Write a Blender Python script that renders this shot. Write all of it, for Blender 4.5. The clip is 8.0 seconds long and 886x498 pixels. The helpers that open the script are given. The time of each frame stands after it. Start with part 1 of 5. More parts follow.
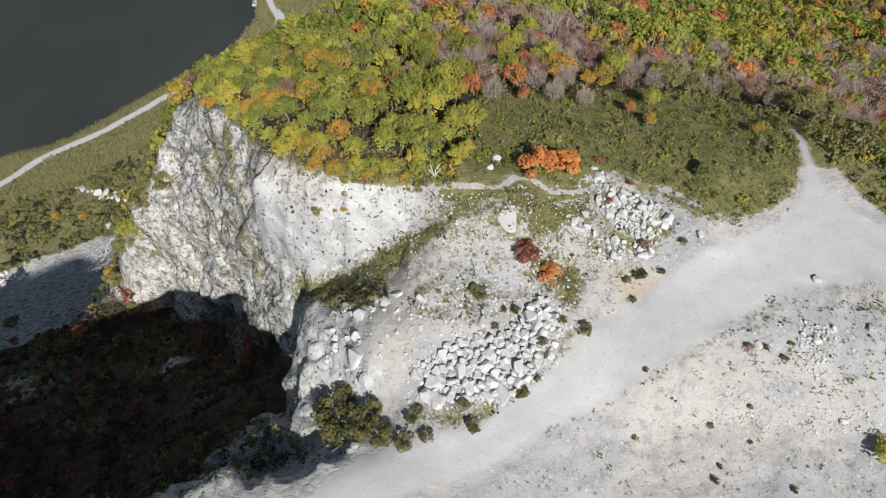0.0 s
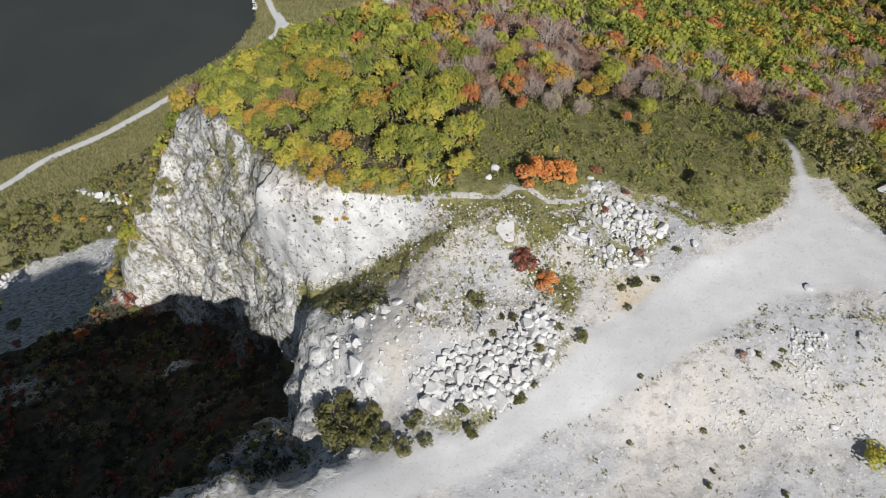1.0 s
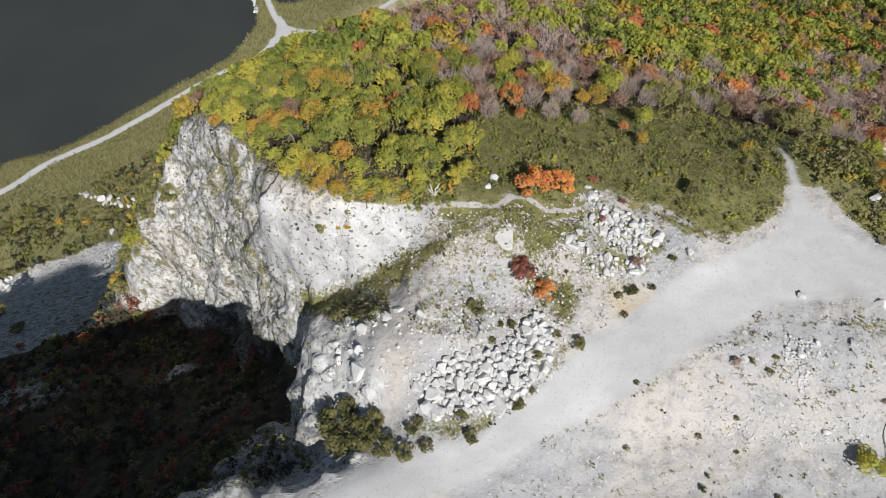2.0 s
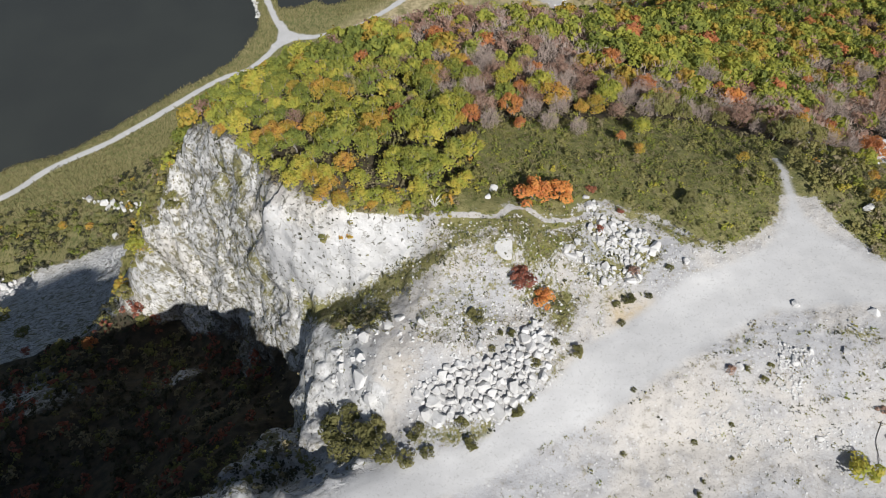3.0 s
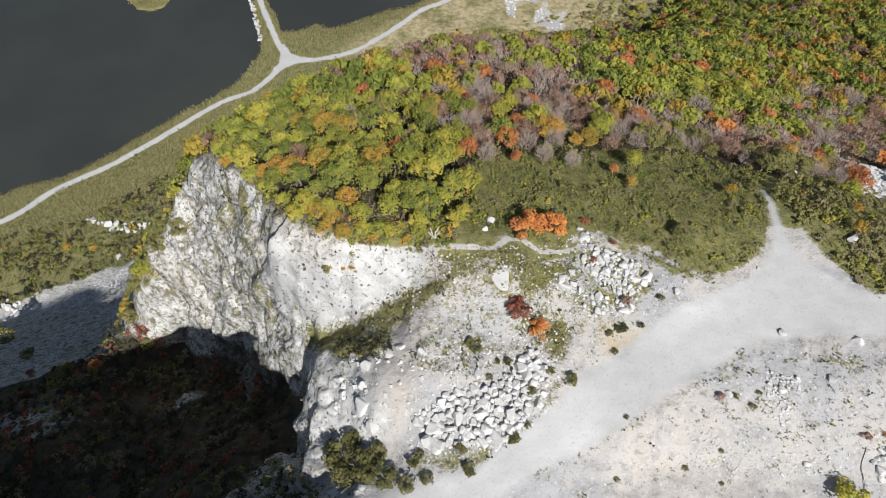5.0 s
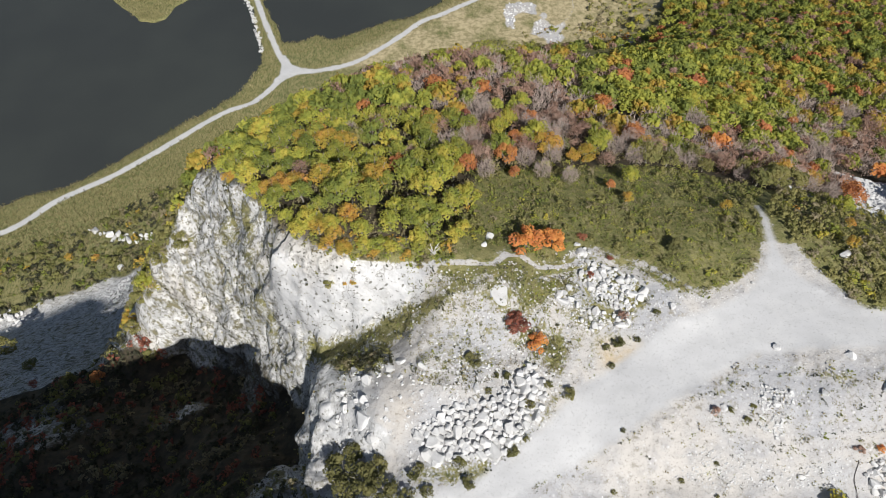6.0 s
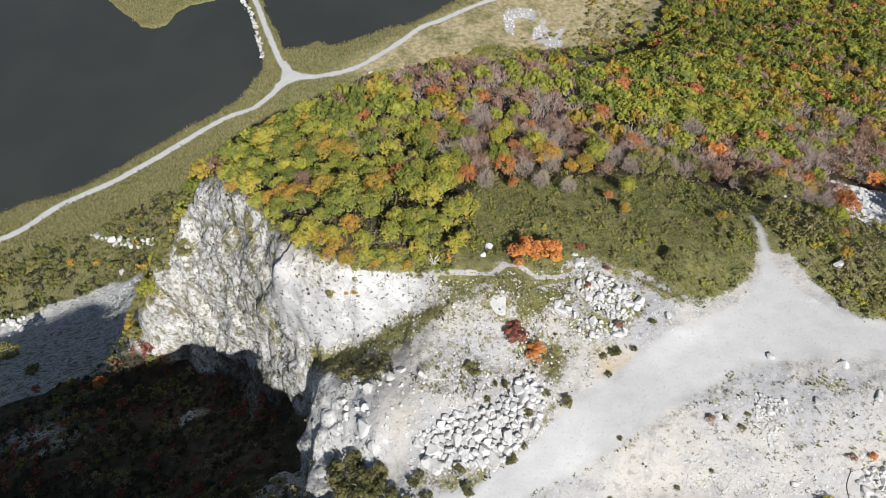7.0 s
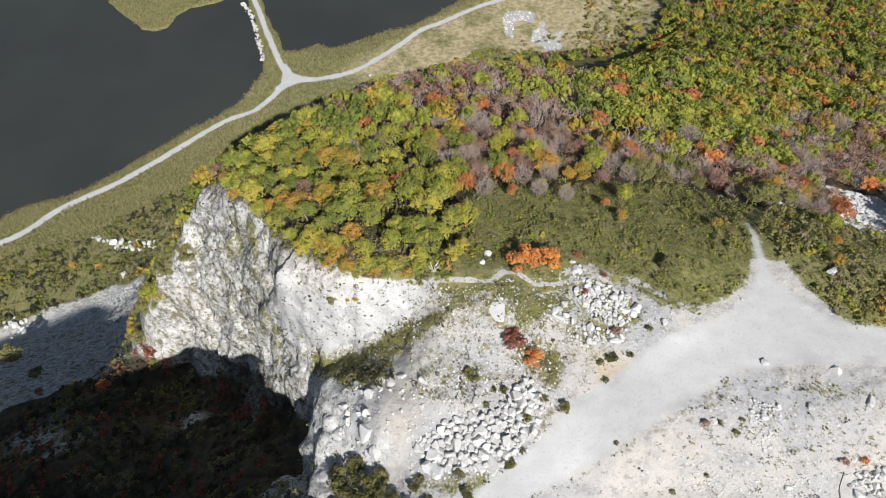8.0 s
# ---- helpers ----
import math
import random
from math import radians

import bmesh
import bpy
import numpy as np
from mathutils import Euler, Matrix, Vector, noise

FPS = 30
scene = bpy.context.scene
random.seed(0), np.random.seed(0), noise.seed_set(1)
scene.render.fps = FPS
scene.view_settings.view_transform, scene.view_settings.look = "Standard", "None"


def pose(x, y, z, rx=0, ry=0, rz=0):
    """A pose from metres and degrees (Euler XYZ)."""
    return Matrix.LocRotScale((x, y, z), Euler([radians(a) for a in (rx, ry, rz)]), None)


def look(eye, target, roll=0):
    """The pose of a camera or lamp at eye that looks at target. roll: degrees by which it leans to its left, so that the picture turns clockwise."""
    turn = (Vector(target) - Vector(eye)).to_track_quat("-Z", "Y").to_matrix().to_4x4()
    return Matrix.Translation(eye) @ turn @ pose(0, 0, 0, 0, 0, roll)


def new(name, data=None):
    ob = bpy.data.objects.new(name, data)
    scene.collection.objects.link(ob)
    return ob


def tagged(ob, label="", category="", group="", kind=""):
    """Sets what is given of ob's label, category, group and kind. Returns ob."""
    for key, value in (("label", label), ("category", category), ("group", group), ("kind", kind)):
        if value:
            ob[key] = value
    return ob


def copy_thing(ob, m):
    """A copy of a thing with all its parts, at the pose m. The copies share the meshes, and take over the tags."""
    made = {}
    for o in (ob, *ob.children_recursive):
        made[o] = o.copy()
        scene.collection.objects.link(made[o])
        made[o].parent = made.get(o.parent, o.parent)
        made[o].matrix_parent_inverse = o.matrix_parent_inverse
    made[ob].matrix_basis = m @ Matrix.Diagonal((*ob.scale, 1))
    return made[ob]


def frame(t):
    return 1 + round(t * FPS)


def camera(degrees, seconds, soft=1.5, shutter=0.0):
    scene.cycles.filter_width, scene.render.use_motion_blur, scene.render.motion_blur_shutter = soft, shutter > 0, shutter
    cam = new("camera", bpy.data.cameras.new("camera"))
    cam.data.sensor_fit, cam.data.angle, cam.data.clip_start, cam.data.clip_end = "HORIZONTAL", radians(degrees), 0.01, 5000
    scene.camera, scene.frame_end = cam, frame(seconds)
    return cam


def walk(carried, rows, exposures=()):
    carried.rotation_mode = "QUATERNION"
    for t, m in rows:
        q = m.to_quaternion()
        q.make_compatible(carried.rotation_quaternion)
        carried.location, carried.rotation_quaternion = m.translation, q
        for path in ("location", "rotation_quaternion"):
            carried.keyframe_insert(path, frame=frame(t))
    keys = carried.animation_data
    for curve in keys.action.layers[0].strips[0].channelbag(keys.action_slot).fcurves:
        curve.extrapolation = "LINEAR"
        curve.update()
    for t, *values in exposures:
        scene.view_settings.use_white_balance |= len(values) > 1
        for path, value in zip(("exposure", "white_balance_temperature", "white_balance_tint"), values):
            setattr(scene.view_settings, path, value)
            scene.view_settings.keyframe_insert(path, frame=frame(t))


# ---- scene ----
cam = camera(65.05, 8.0, 0.8)
METRES, EYE, TILT, LEAN, TURN = 1.0, 273.43, -57.54, 0.0, 0.0
ROWS = [
    (0.0, 0.003, -0.000, 0.003, -0.011, 0.010, 0.000),
    (0.5, 0.004, -1.064, 0.666, -0.039, 0.034, -0.008),
    (1.0, 0.000, -2.128, 1.331, -0.074, 0.012, -0.046),
    (1.5, -0.006, -3.189, 1.992, -0.080, 0.012, -0.031),
    (3.0, 0.039, -6.316, 3.940, 0.006, 0.135, -0.013),
    (3.5, 0.065, -7.350, 4.605, 0.016, 0.402, 0.028),
    (4.0, 0.108, -8.383, 5.272, 0.008, 0.723, 0.037),
    (4.5, 0.150, -9.439, 5.945, -0.002, 1.034, 0.047),
    (6.0, 0.213, -12.651, 7.986, -0.021, 1.974, 0.083),
    (6.5, 0.212, -13.719, 8.664, -0.032, 2.146, 0.092),
    (7.0, 0.203, -14.781, 9.342, -0.041, 2.156, 0.076),
    (7.5, 0.205, -15.839, 10.026, -0.053, 2.133, 0.090),
    (8.0, 0.207, -16.873, 10.732, -0.061, 2.116, 0.105),
]
walk(cam, [(t, pose(0, 0, EYE, TILT, LEAN, TURN) @ pose(METRES * x, METRES * y, METRES * z, 90 + pitch, roll, yaw)) for t, x, y, z, yaw, pitch, roll in ROWS], [(0.0, 0.0), (3.5, 0.06), (8.0, 0.19)])

# ---- world, sun and exposure ----
SUN_TURN, SUN_RISE = 20.0, 43.0  # degrees: from straight behind the camera to its right; above the horizon
world = bpy.data.worlds.new("sky")
scene.world = world
world.use_nodes = True
sky = world.node_tree.nodes.new("ShaderNodeTexSky")
sky.sky_type, sky.sun_disc = "NISHITA", False
sky.sun_elevation, sky.sun_rotation = radians(SUN_RISE), radians(180 - SUN_TURN)
sky.altitude, sky.dust_density = 300, 1.2
background = world.node_tree.nodes["Background"]
background.inputs["Strength"].default_value = 0.05
world.node_tree.links.new(sky.outputs["Color"], background.inputs["Color"])

sun_data = bpy.data.lights.new("sun", "SUN")
sun_data.energy, sun_data.angle, sun_data.color = 5.15, radians(0.53), (1.0, 0.97, 0.925)
sun = new("sun", sun_data)
to_sun = Vector((math.sin(radians(SUN_TURN)) * math.cos(radians(SUN_RISE)), -math.cos(radians(SUN_TURN)) * math.cos(radians(SUN_RISE)), math.sin(radians(SUN_RISE))))
sun.matrix_world = look(to_sun * 900, (0, 0, 0))


# ---- materials ----
class Shade:
    """A small helper that strings shader nodes together."""

    def __init__(self, name, roughness=0.85, specular=0.3):
        self.mat = bpy.data.materials.new(name)
        self.mat.use_nodes = True
        self.tree = self.mat.node_tree
        self.bsdf = self.tree.nodes["Principled BSDF"]
        self.bsdf.inputs["Roughness"].default_value = roughness
        self.bsdf.inputs["Specular IOR Level"].default_value = specular
        self.spot = self.node("ShaderNodeNewGeometry").outputs["Position"]

    def node(self, kind, **values):
        n = self.tree.nodes.new(kind)
        for key, value in values.items():
            if key in n.inputs:
                n.inputs[key].default_value = value
        return n

    def link(self, a, b):
        self.tree.links.new(a, b)
        return b

    def stretched(self, sx, sy, sz, source=None):
        m = self.node("ShaderNodeMapping")
        m.inputs["Scale"].default_value = (sx, sy, sz)
        self.link(source or self.spot, m.inputs["Vector"])
        return m.outputs["Vector"]

    def noise(self, scale, detail=4.0, rough=0.55, vector=None):
        n = self.node("ShaderNodeTexNoise", Scale=scale, Detail=detail, Roughness=rough)
        self.link(vector or self.spot, n.inputs["Vector"])
        return n.outputs["Fac"]

    def cells(self, scale, feature="F1", vector=None, output="Distance"):
        n = self.node("ShaderNodeTexVoronoi", Scale=scale)
        n.feature = feature
        self.link(vector or self.spot, n.inputs["Vector"])
        return n.outputs[output]

    def ramp(self, fac, *stops):
        r = self.node("ShaderNodeValToRGB")
        while len(r.color_ramp.elements) < len(stops):
            r.color_ramp.elements.new(0.5)
        for e, (at, col) in zip(r.color_ramp.elements, stops):
            e.position = at
            e.color = (*col, 1) if len(col) == 3 else (*col * 3, 1)
        self.link(fac, r.inputs["Fac"])
        return r.outputs["Color"]

    def curve(self, fac, low, high):
        m = self.node("ShaderNodeMapRange")
        m.interpolation_type = "SMOOTHSTEP"
        m.inputs["From Min"].default_value, m.inputs["From Max"].default_value = low, high
        self.link(fac, m.inputs["Value"])
        return m.outputs["Result"]

    def math(self, how, a, b):
        m = self.node("ShaderNodeMath")
        m.operation = how
        for socket, value in zip(m.inputs, (a, b)):
            if isinstance(value, (int, float)):
                socket.default_value = value
            else:
                self.link(value, socket)
        return m.outputs["Value"]

    def mix(self, fac, a, b, blend="MIX"):
        m = self.node("ShaderNodeMix")
        m.data_type, m.blend_type = "RGBA", blend
        for socket, value in ((m.inputs["Factor"], fac), (m.inputs["A"], a), (m.inputs["B"], b)):
            if isinstance(value, (int, float)):
                socket.default_value = value
            elif isinstance(value, tuple):
                socket.default_value = (*value, 1)
            else:
                self.link(value, socket)
        return m.outputs["Result"]

    def attribute(self, name):
        n = self.node("ShaderNodeAttribute")
        n.attribute_name = name
        return n.outputs["Fac"]

    def bump(self, height, strength, distance):
        n = self.node("ShaderNodeBump", Strength=strength, Distance=distance)
        self.link(height, n.inputs["Height"])
        self.link(n.outputs["Normal"], self.bsdf.inputs["Normal"])
        return n

    def done(self, colour):
        if isinstance(colour, tuple):
            self.bsdf.inputs["Base Color"].default_value = (*colour, 1)
        else:
            self.link(colour, self.bsdf.inputs["Base Color"])
        return self.mat


def ground_material():
    """Pale limestone, gravel, trodden road, turf, reeds and leaf litter, parted by where they grow and lie; the litter
    tone also paints shade.
    """
    s = Shade("ground", 0.92, 0.2)
    fine, mid, broad = s.noise(1.9, 5, 0.65), s.noise(0.35, 5, 0.6), s.noise(0.045, 4, 0.55)
    ragged = s.math("SUBTRACT", s.math("ADD", s.math("MULTIPLY", fine, 0.55), s.math("MULTIPLY", mid, 0.65)), 0.6)

    def edge(name, soft=0.16, wild=0.9):
        return s.curve(s.math("ADD", s.attribute(name), s.math("MULTIPLY", ragged, wild)), 0.5 - soft, 0.5 + soft)

    # loose gravel: pale grey to cream, with darker stones and dust
    gravel = s.mix(s.curve(s.noise(0.06, 5, 0.6), 0.40, 0.60), (0.376, 0.379, 0.392), (0.462, 0.440, 0.414))
    gravel = s.mix(s.curve(mid, 0.45, 0.75), gravel, (0.335, 0.332, 0.338))
    gravel = s.mix(s.curve(s.noise(3.2, 3, 0.7), 0.56, 0.72), gravel, (0.272, 0.256, 0.224))
    gravel = s.mix(s.math("MULTIPLY", s.curve(s.cells(1.1), 0.32, 0.1), s.curve(mid, 0.4, 0.6)), gravel, (0.512, 0.510, 0.509))
    gravel = s.mix(s.math("MULTIPLY", s.curve(s.noise(0.7, 6, 0.75), 0.54, 0.66), s.curve(s.noise(0.09, 3, 0.5), 0.42, 0.6)), gravel, (0.27, 0.25, 0.205))
    gravel = s.mix(s.math("MULTIPLY", s.curve(s.noise(1.5, 4, 0.75), 0.57, 0.66), 0.75), gravel, (0.235, 0.225, 0.200))
    ochre = s.attribute("ochre")
    gravel = s.mix(s.math("MULTIPLY", ochre, s.curve(mid, 0.25, 0.7)), gravel, (0.480, 0.368, 0.208))

    # the driven road: fine crushed stone, swept smooth, with faint tracks
    tracks = s.noise(0.5, 4, 0.5, s.stretched(0.5, 1.0, 1.0))
    road = s.mix(s.curve(tracks, 0.35, 0.7), (0.476, 0.478, 0.482), (0.442, 0.443, 0.446))
    road = s.mix(s.math("MULTIPLY", s.curve(s.noise(0.22, 5, 0.6), 0.5, 0.68), 0.4), road, (0.54, 0.54, 0.535))
    road = s.mix(s.math("MULTIPLY", s.curve(s.noise(2.6, 3, 0.7), 0.54, 0.70), 0.75), road, (0.344, 0.340, 0.338))

    # the rock face: grey weathered skin, white fresh breaks, leaning streaks, seams, lichen and painted shade of holes
    down = s.stretched(1.0, 1.0, 0.3)
    lean = s.node("ShaderNodeMapping")
    lean.inputs["Rotation"].default_value = (0, radians(30), 0)
    s.link(s.spot, lean.inputs["Vector"])
    leaning = s.stretched(1.0, 1.0, 0.62, lean.outputs["Vector"])
    # lichen on the west pillar; on the near rib it paints in shade
    lichen_and_shade = s.attribute("lichen_and_shade")
    rock = s.mix(s.curve(s.noise(0.3, 4, 0.6, leaning), 0.44, 0.54), (0.405, 0.405, 0.402), (0.560, 0.558, 0.552))
    rock = s.mix(s.curve(s.noise(0.45, 5, 0.66), 0.50, 0.58), rock, (0.625, 0.623, 0.618))
    rock = s.mix(s.math("MULTIPLY", s.curve(s.noise(0.9, 4, 0.65, leaning), 0.55, 0.63), 0.7), rock, (0.270, 0.265, 0.245))
    rock = s.mix(s.math("MULTIPLY", s.curve(broad, 0.5, 0.66), 0.35), rock, (0.47, 0.42, 0.35))
    rock = s.mix(s.math("MULTIPLY", s.curve(s.noise(0.5, 6, 0.72, leaning), 0.50, 0.60), s.math("ADD", s.math("MULTIPLY", lichen_and_shade, 0.72), 0.2)), rock, (0.175, 0.160, 0.088))
    rock = s.mix(s.math("MULTIPLY", s.curve(s.noise(1.3, 3, 0.6, leaning), 0.59, 0.65), s.math("ADD", s.math("MULTIPLY", lichen_and_shade, 0.5), 0.35)), rock, (0.120, 0.112, 0.078))
    veins = s.node("ShaderNodeTexVoronoi", Scale=0.20)
    veins.feature = "DISTANCE_TO_EDGE"
    warp = s.node("ShaderNodeTexNoise", Scale=0.5, Detail=4.0)
    s.link(s.spot, warp.inputs["Vector"])
    shift = s.node("ShaderNodeVectorMath")
    shift.operation = "MULTIPLY_ADD"
    shift.inputs[1].default_value = (3.5, 3.5, 3.5)
    s.link(warp.outputs["Color"], shift.inputs[0])
    s.link(s.stretched(1.0, 1.0, 0.55), shift.inputs[2])
    s.link(shift.outputs[0], veins.inputs["Vector"])
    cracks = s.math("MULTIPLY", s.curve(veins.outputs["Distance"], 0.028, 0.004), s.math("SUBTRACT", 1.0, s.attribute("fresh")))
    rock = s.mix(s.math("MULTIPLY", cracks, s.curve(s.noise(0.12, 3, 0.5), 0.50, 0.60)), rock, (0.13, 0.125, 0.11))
    skin = s.mix(s.curve(s.noise(0.22, 4, 0.6), 0.4, 0.6), (0.590, 0.590, 0.592), (0.490, 0.492, 0.498))
    skin = s.mix(s.curve(fine, 0.5, 0.72), skin, (0.435, 0.436, 0.440))
    skin = s.mix(s.math("MULTIPLY", s.curve(s.noise(0.5, 5, 0.7, down), 0.54, 0.64), 0.5), skin, (0.430, 0.432, 0.435))
    plate = s.node("ShaderNodeSeparateColor")
    s.link(s.cells(0.26, "F1", shift.outputs[0], "Color"), plate.inputs["Color"])
    skin = s.mix(s.math("MULTIPLY", s.curve(plate.outputs[0], 0.45, 0.75), 0.7), skin, (0.420, 0.424, 0.432))
    skin = s.mix(s.math("MULTIPLY", s.curve(veins.outputs["Distance"], 0.03, 0.004), s.curve(mid, 0.42, 0.55)), skin, (0.30, 0.295, 0.28))
    rock = s.mix(s.math("MULTIPLY", s.attribute("fresh"), s.curve(mid, 0.25, 0.5)), rock, skin)
    # dark spots painted as the shade inside small holes
    hole_shade = s.curve(s.noise(1.25, 2, 0.4), 0.64, 0.67)
    rock = s.mix(s.math("MULTIPLY", hole_shade, 0.85), rock, (0.13, 0.125, 0.105))

    # turf and low scrub
    turf = s.mix(s.curve(mid, 0.35, 0.65), (0.150, 0.152, 0.060), (0.235, 0.215, 0.095))
    turf = s.mix(s.curve(fine, 0.54, 0.7), turf, (0.320, 0.285, 0.150))
    turf = s.mix(s.curve(s.noise(4.5, 4, 0.7), 0.48, 0.66), turf, (0.110, 0.115, 0.040))
    turf = s.mix(s.curve(s.noise(0.8, 3, 0.6), 0.55, 0.7), turf, (0.083, 0.092, 0.030))

    # reeds and dry meadow by the water
    reed = s.mix(s.curve(mid, 0.3, 0.7), (0.135, 0.145, 0.058), (0.255, 0.225, 0.110))
    reed = s.mix(s.curve(broad, 0.45, 0.65), reed, (0.215, 0.195, 0.090))
    reed = s.mix(s.curve(s.noise(1.0, 4, 0.7, s.stretched(1.6, 0.5, 1)), 0.45, 0.65), reed, (0.090, 0.095, 0.036))
    reed = s.mix(s.curve(fine, 0.55, 0.72), reed, (0.094, 0.100, 0.040))

    dry = s.mix(s.curve(mid, 0.35, 0.65), (0.250, 0.215, 0.120), (0.430, 0.365, 0.225))
    reed = s.mix(s.math("MULTIPLY", s.attribute("dry"), s.curve(broad, 0.3, 0.55)), reed, dry)
    # leaf litter; this dark tone also paints shade in the pit and under trees
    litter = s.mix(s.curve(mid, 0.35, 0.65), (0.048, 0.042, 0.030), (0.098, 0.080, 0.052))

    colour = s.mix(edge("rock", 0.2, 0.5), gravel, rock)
    colour = s.mix(edge("turf", 0.1, 1.5), colour, turf)
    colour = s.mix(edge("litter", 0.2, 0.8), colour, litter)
    colour = s.mix(edge("reed", 0.2, 0.7), colour, reed)
    colour = s.mix(s.math("MULTIPLY", edge("dry", 0.2, 0.8), s.math("MULTIPLY", edge("turf", 0.1, 1.0), 0.7)), colour, dry)
    colour = s.mix(edge("road", 0.3, 0.8), colour, road)
    rough = s.math("MULTIPLY", s.math("ADD", s.math("ADD", s.noise(0.9, 5, 0.75), s.math("MULTIPLY", s.noise(0.28, 5, 0.65), 2.2)), s.math("MULTIPLY", cracks, -0.3)), s.math("MULTIPLY", s.attribute("rock"), s.math("SUBTRACT", 1.3, s.math("MULTIPLY", s.attribute("fresh"), 0.9))))
    height = s.math("ADD", s.math("ADD", s.math("MULTIPLY", fine, 0.6), s.math("MULTIPLY", mid, 1.5)), rough)
    smooth = s.math("SUBTRACT", 1.0, s.math("MULTIPLY", s.curve(s.attribute("road"), 0.4, 0.6), 0.85))
    n = s.bump(height, 0.7, 0.3)
    s.link(s.math("MULTIPLY", smooth, 0.7), n.inputs["Strength"])
    return s.done(colour)


def leaf_material(name, *tones):
    """Leaves of one kind of tree: from tree to tree and from leaf to leaf they differ a little."""
    s = Shade(name, 0.65, 0.12)
    each = s.node("ShaderNodeNewGeometry").outputs["Random Per Island"]
    whole = s.node("ShaderNodeObjectInfo").outputs["Random"]
    patch = s.noise(0.5, 3, 0.6)
    pick = s.math("ADD", s.math("ADD", s.math("MULTIPLY", each, 0.16), s.math("MULTIPLY", whole, 0.34)), s.math("MULTIPLY", s.curve(patch, 0.32, 0.68), 0.50))
    n = len(tones) - 1
    colour = s.ramp(pick, *[(0.12 + 0.76 * k / n, tone) for k, tone in enumerate(tones)])
    light = s.node("ShaderNodeBsdfTranslucent")
    s.link(colour, light.inputs["Color"])
    both = s.node("ShaderNodeMixShader", Fac=0.34)
    s.link(s.bsdf.outputs[0], both.inputs[1])
    s.link(light.outputs[0], both.inputs[2])
    s.link(both.outputs[0], s.tree.nodes["Material Output"].inputs["Surface"])
    return s.done(colour)


def bark_material(name, a, b):
    s = Shade(name, 0.9, 0.2)
    grain = s.noise(5.0, 4, 0.6, s.stretched(1, 1, 0.25))
    s.bump(grain, 0.4, 0.05)
    return s.done(s.mix(s.curve(grain, 0.35, 0.65), a, b))


def stone_material(name, pale, grey):
    s = Shade(name, 0.88, 0.25)
    whole = s.node("ShaderNodeObjectInfo").outputs["Random"]
    each = s.node("ShaderNodeNewGeometry").outputs["Random Per Island"]
    a, b = s.noise(1.6, 5, 0.65), s.noise(0.5, 3, 0.5)
    colour = s.mix(s.curve(b, 0.35, 0.65), pale, grey)
    colour = s.mix(s.math("MULTIPLY", s.math("ADD", whole, each), 0.22), colour, (0.40, 0.392, 0.376))
    colour = s.mix(s.curve(a, 0.6, 0.72), colour, (0.271, 0.258, 0.234))
    s.bump(a, 0.8, 0.2)
    return s.done(colour)


def water_material():
    """Still, murky lake water with a faint ripple."""
    s = Shade("water", 0.07, 0.5)
    s.bsdf.inputs["IOR"].default_value = 1.33
    murk = s.mix(s.curve(s.noise(0.012, 3, 0.5), 0.35, 0.65), (0.036, 0.040, 0.039), (0.043, 0.048, 0.045))
    s.bump(s.noise(0.9, 3, 0.5), 0.12, 0.1)
    return s.done(murk)


GROUND = ground_material()
LEAVES = {
    "green": leaf_material("oak_leaves", (0.155, 0.192, 0.052), (0.262, 0.292, 0.065), (0.415, 0.380, 0.082)),
    "lime": leaf_material("yellowing_leaves", (0.262, 0.292, 0.064), (0.395, 0.400, 0.076), (0.570, 0.460, 0.096)),
    "gold": leaf_material("golden_leaves", (0.340, 0.300, 0.062), (0.510, 0.345, 0.074), (0.600, 0.305, 0.094)),
    "red": leaf_material("red_leaves", (0.420, 0.165, 0.085), (0.540, 0.230, 0.090), (0.600, 0.310, 0.105)),
    "orange": leaf_material("orange_leaves", (0.560, 0.210, 0.085), (0.680, 0.300, 0.090), (0.720, 0.385, 0.110)),
    "wine": leaf_material("wine_red_leaves", (0.220, 0.082, 0.062), (0.320, 0.125, 0.085), (0.400, 0.170, 0.100)),
    "olive": leaf_material("olive_shrub_leaves", (0.148, 0.158, 0.058), (0.245, 0.236, 0.088), (0.345, 0.308, 0.125)),
    "brown": leaf_material("withered_leaves", (0.300, 0.190, 0.145), (0.430, 0.280, 0.215), (0.480, 0.345, 0.275)),
    "bush": leaf_material("bush_leaves", (0.098, 0.100, 0.040), (0.165, 0.160, 0.064), (0.255, 0.236, 0.098)),
    "straw": leaf_material("dry_straw", (0.190, 0.170, 0.095), (0.270, 0.235, 0.140), (0.360, 0.305, 0.200)),
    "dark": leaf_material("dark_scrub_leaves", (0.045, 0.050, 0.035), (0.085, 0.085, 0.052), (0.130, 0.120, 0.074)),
    "bare": bark_material("bare_twigs", (0.330, 0.262, 0.232), (0.510, 0.420, 0.370)),
}
BARK = bark_material("grey_bark", (0.20, 0.18, 0.155), (0.38, 0.355, 0.32))
STONE = stone_material("limestone_block", (0.65, 0.65, 0.648), (0.55, 0.548, 0.543))
WATER = water_material()


# ---- small tools ----
def hash01(i, j, k, seed):
    n = (i * 374761393 + j * 668265263 + k * 1274126177 + seed * 982451653) & 0xFFFFFFFF
    n = ((n ^ (n >> 13)) * 1274126177) & 0xFFFFFFFF
    return ((n ^ (n >> 16)) & 0xFFFFFF) / float(0xFFFFFF)


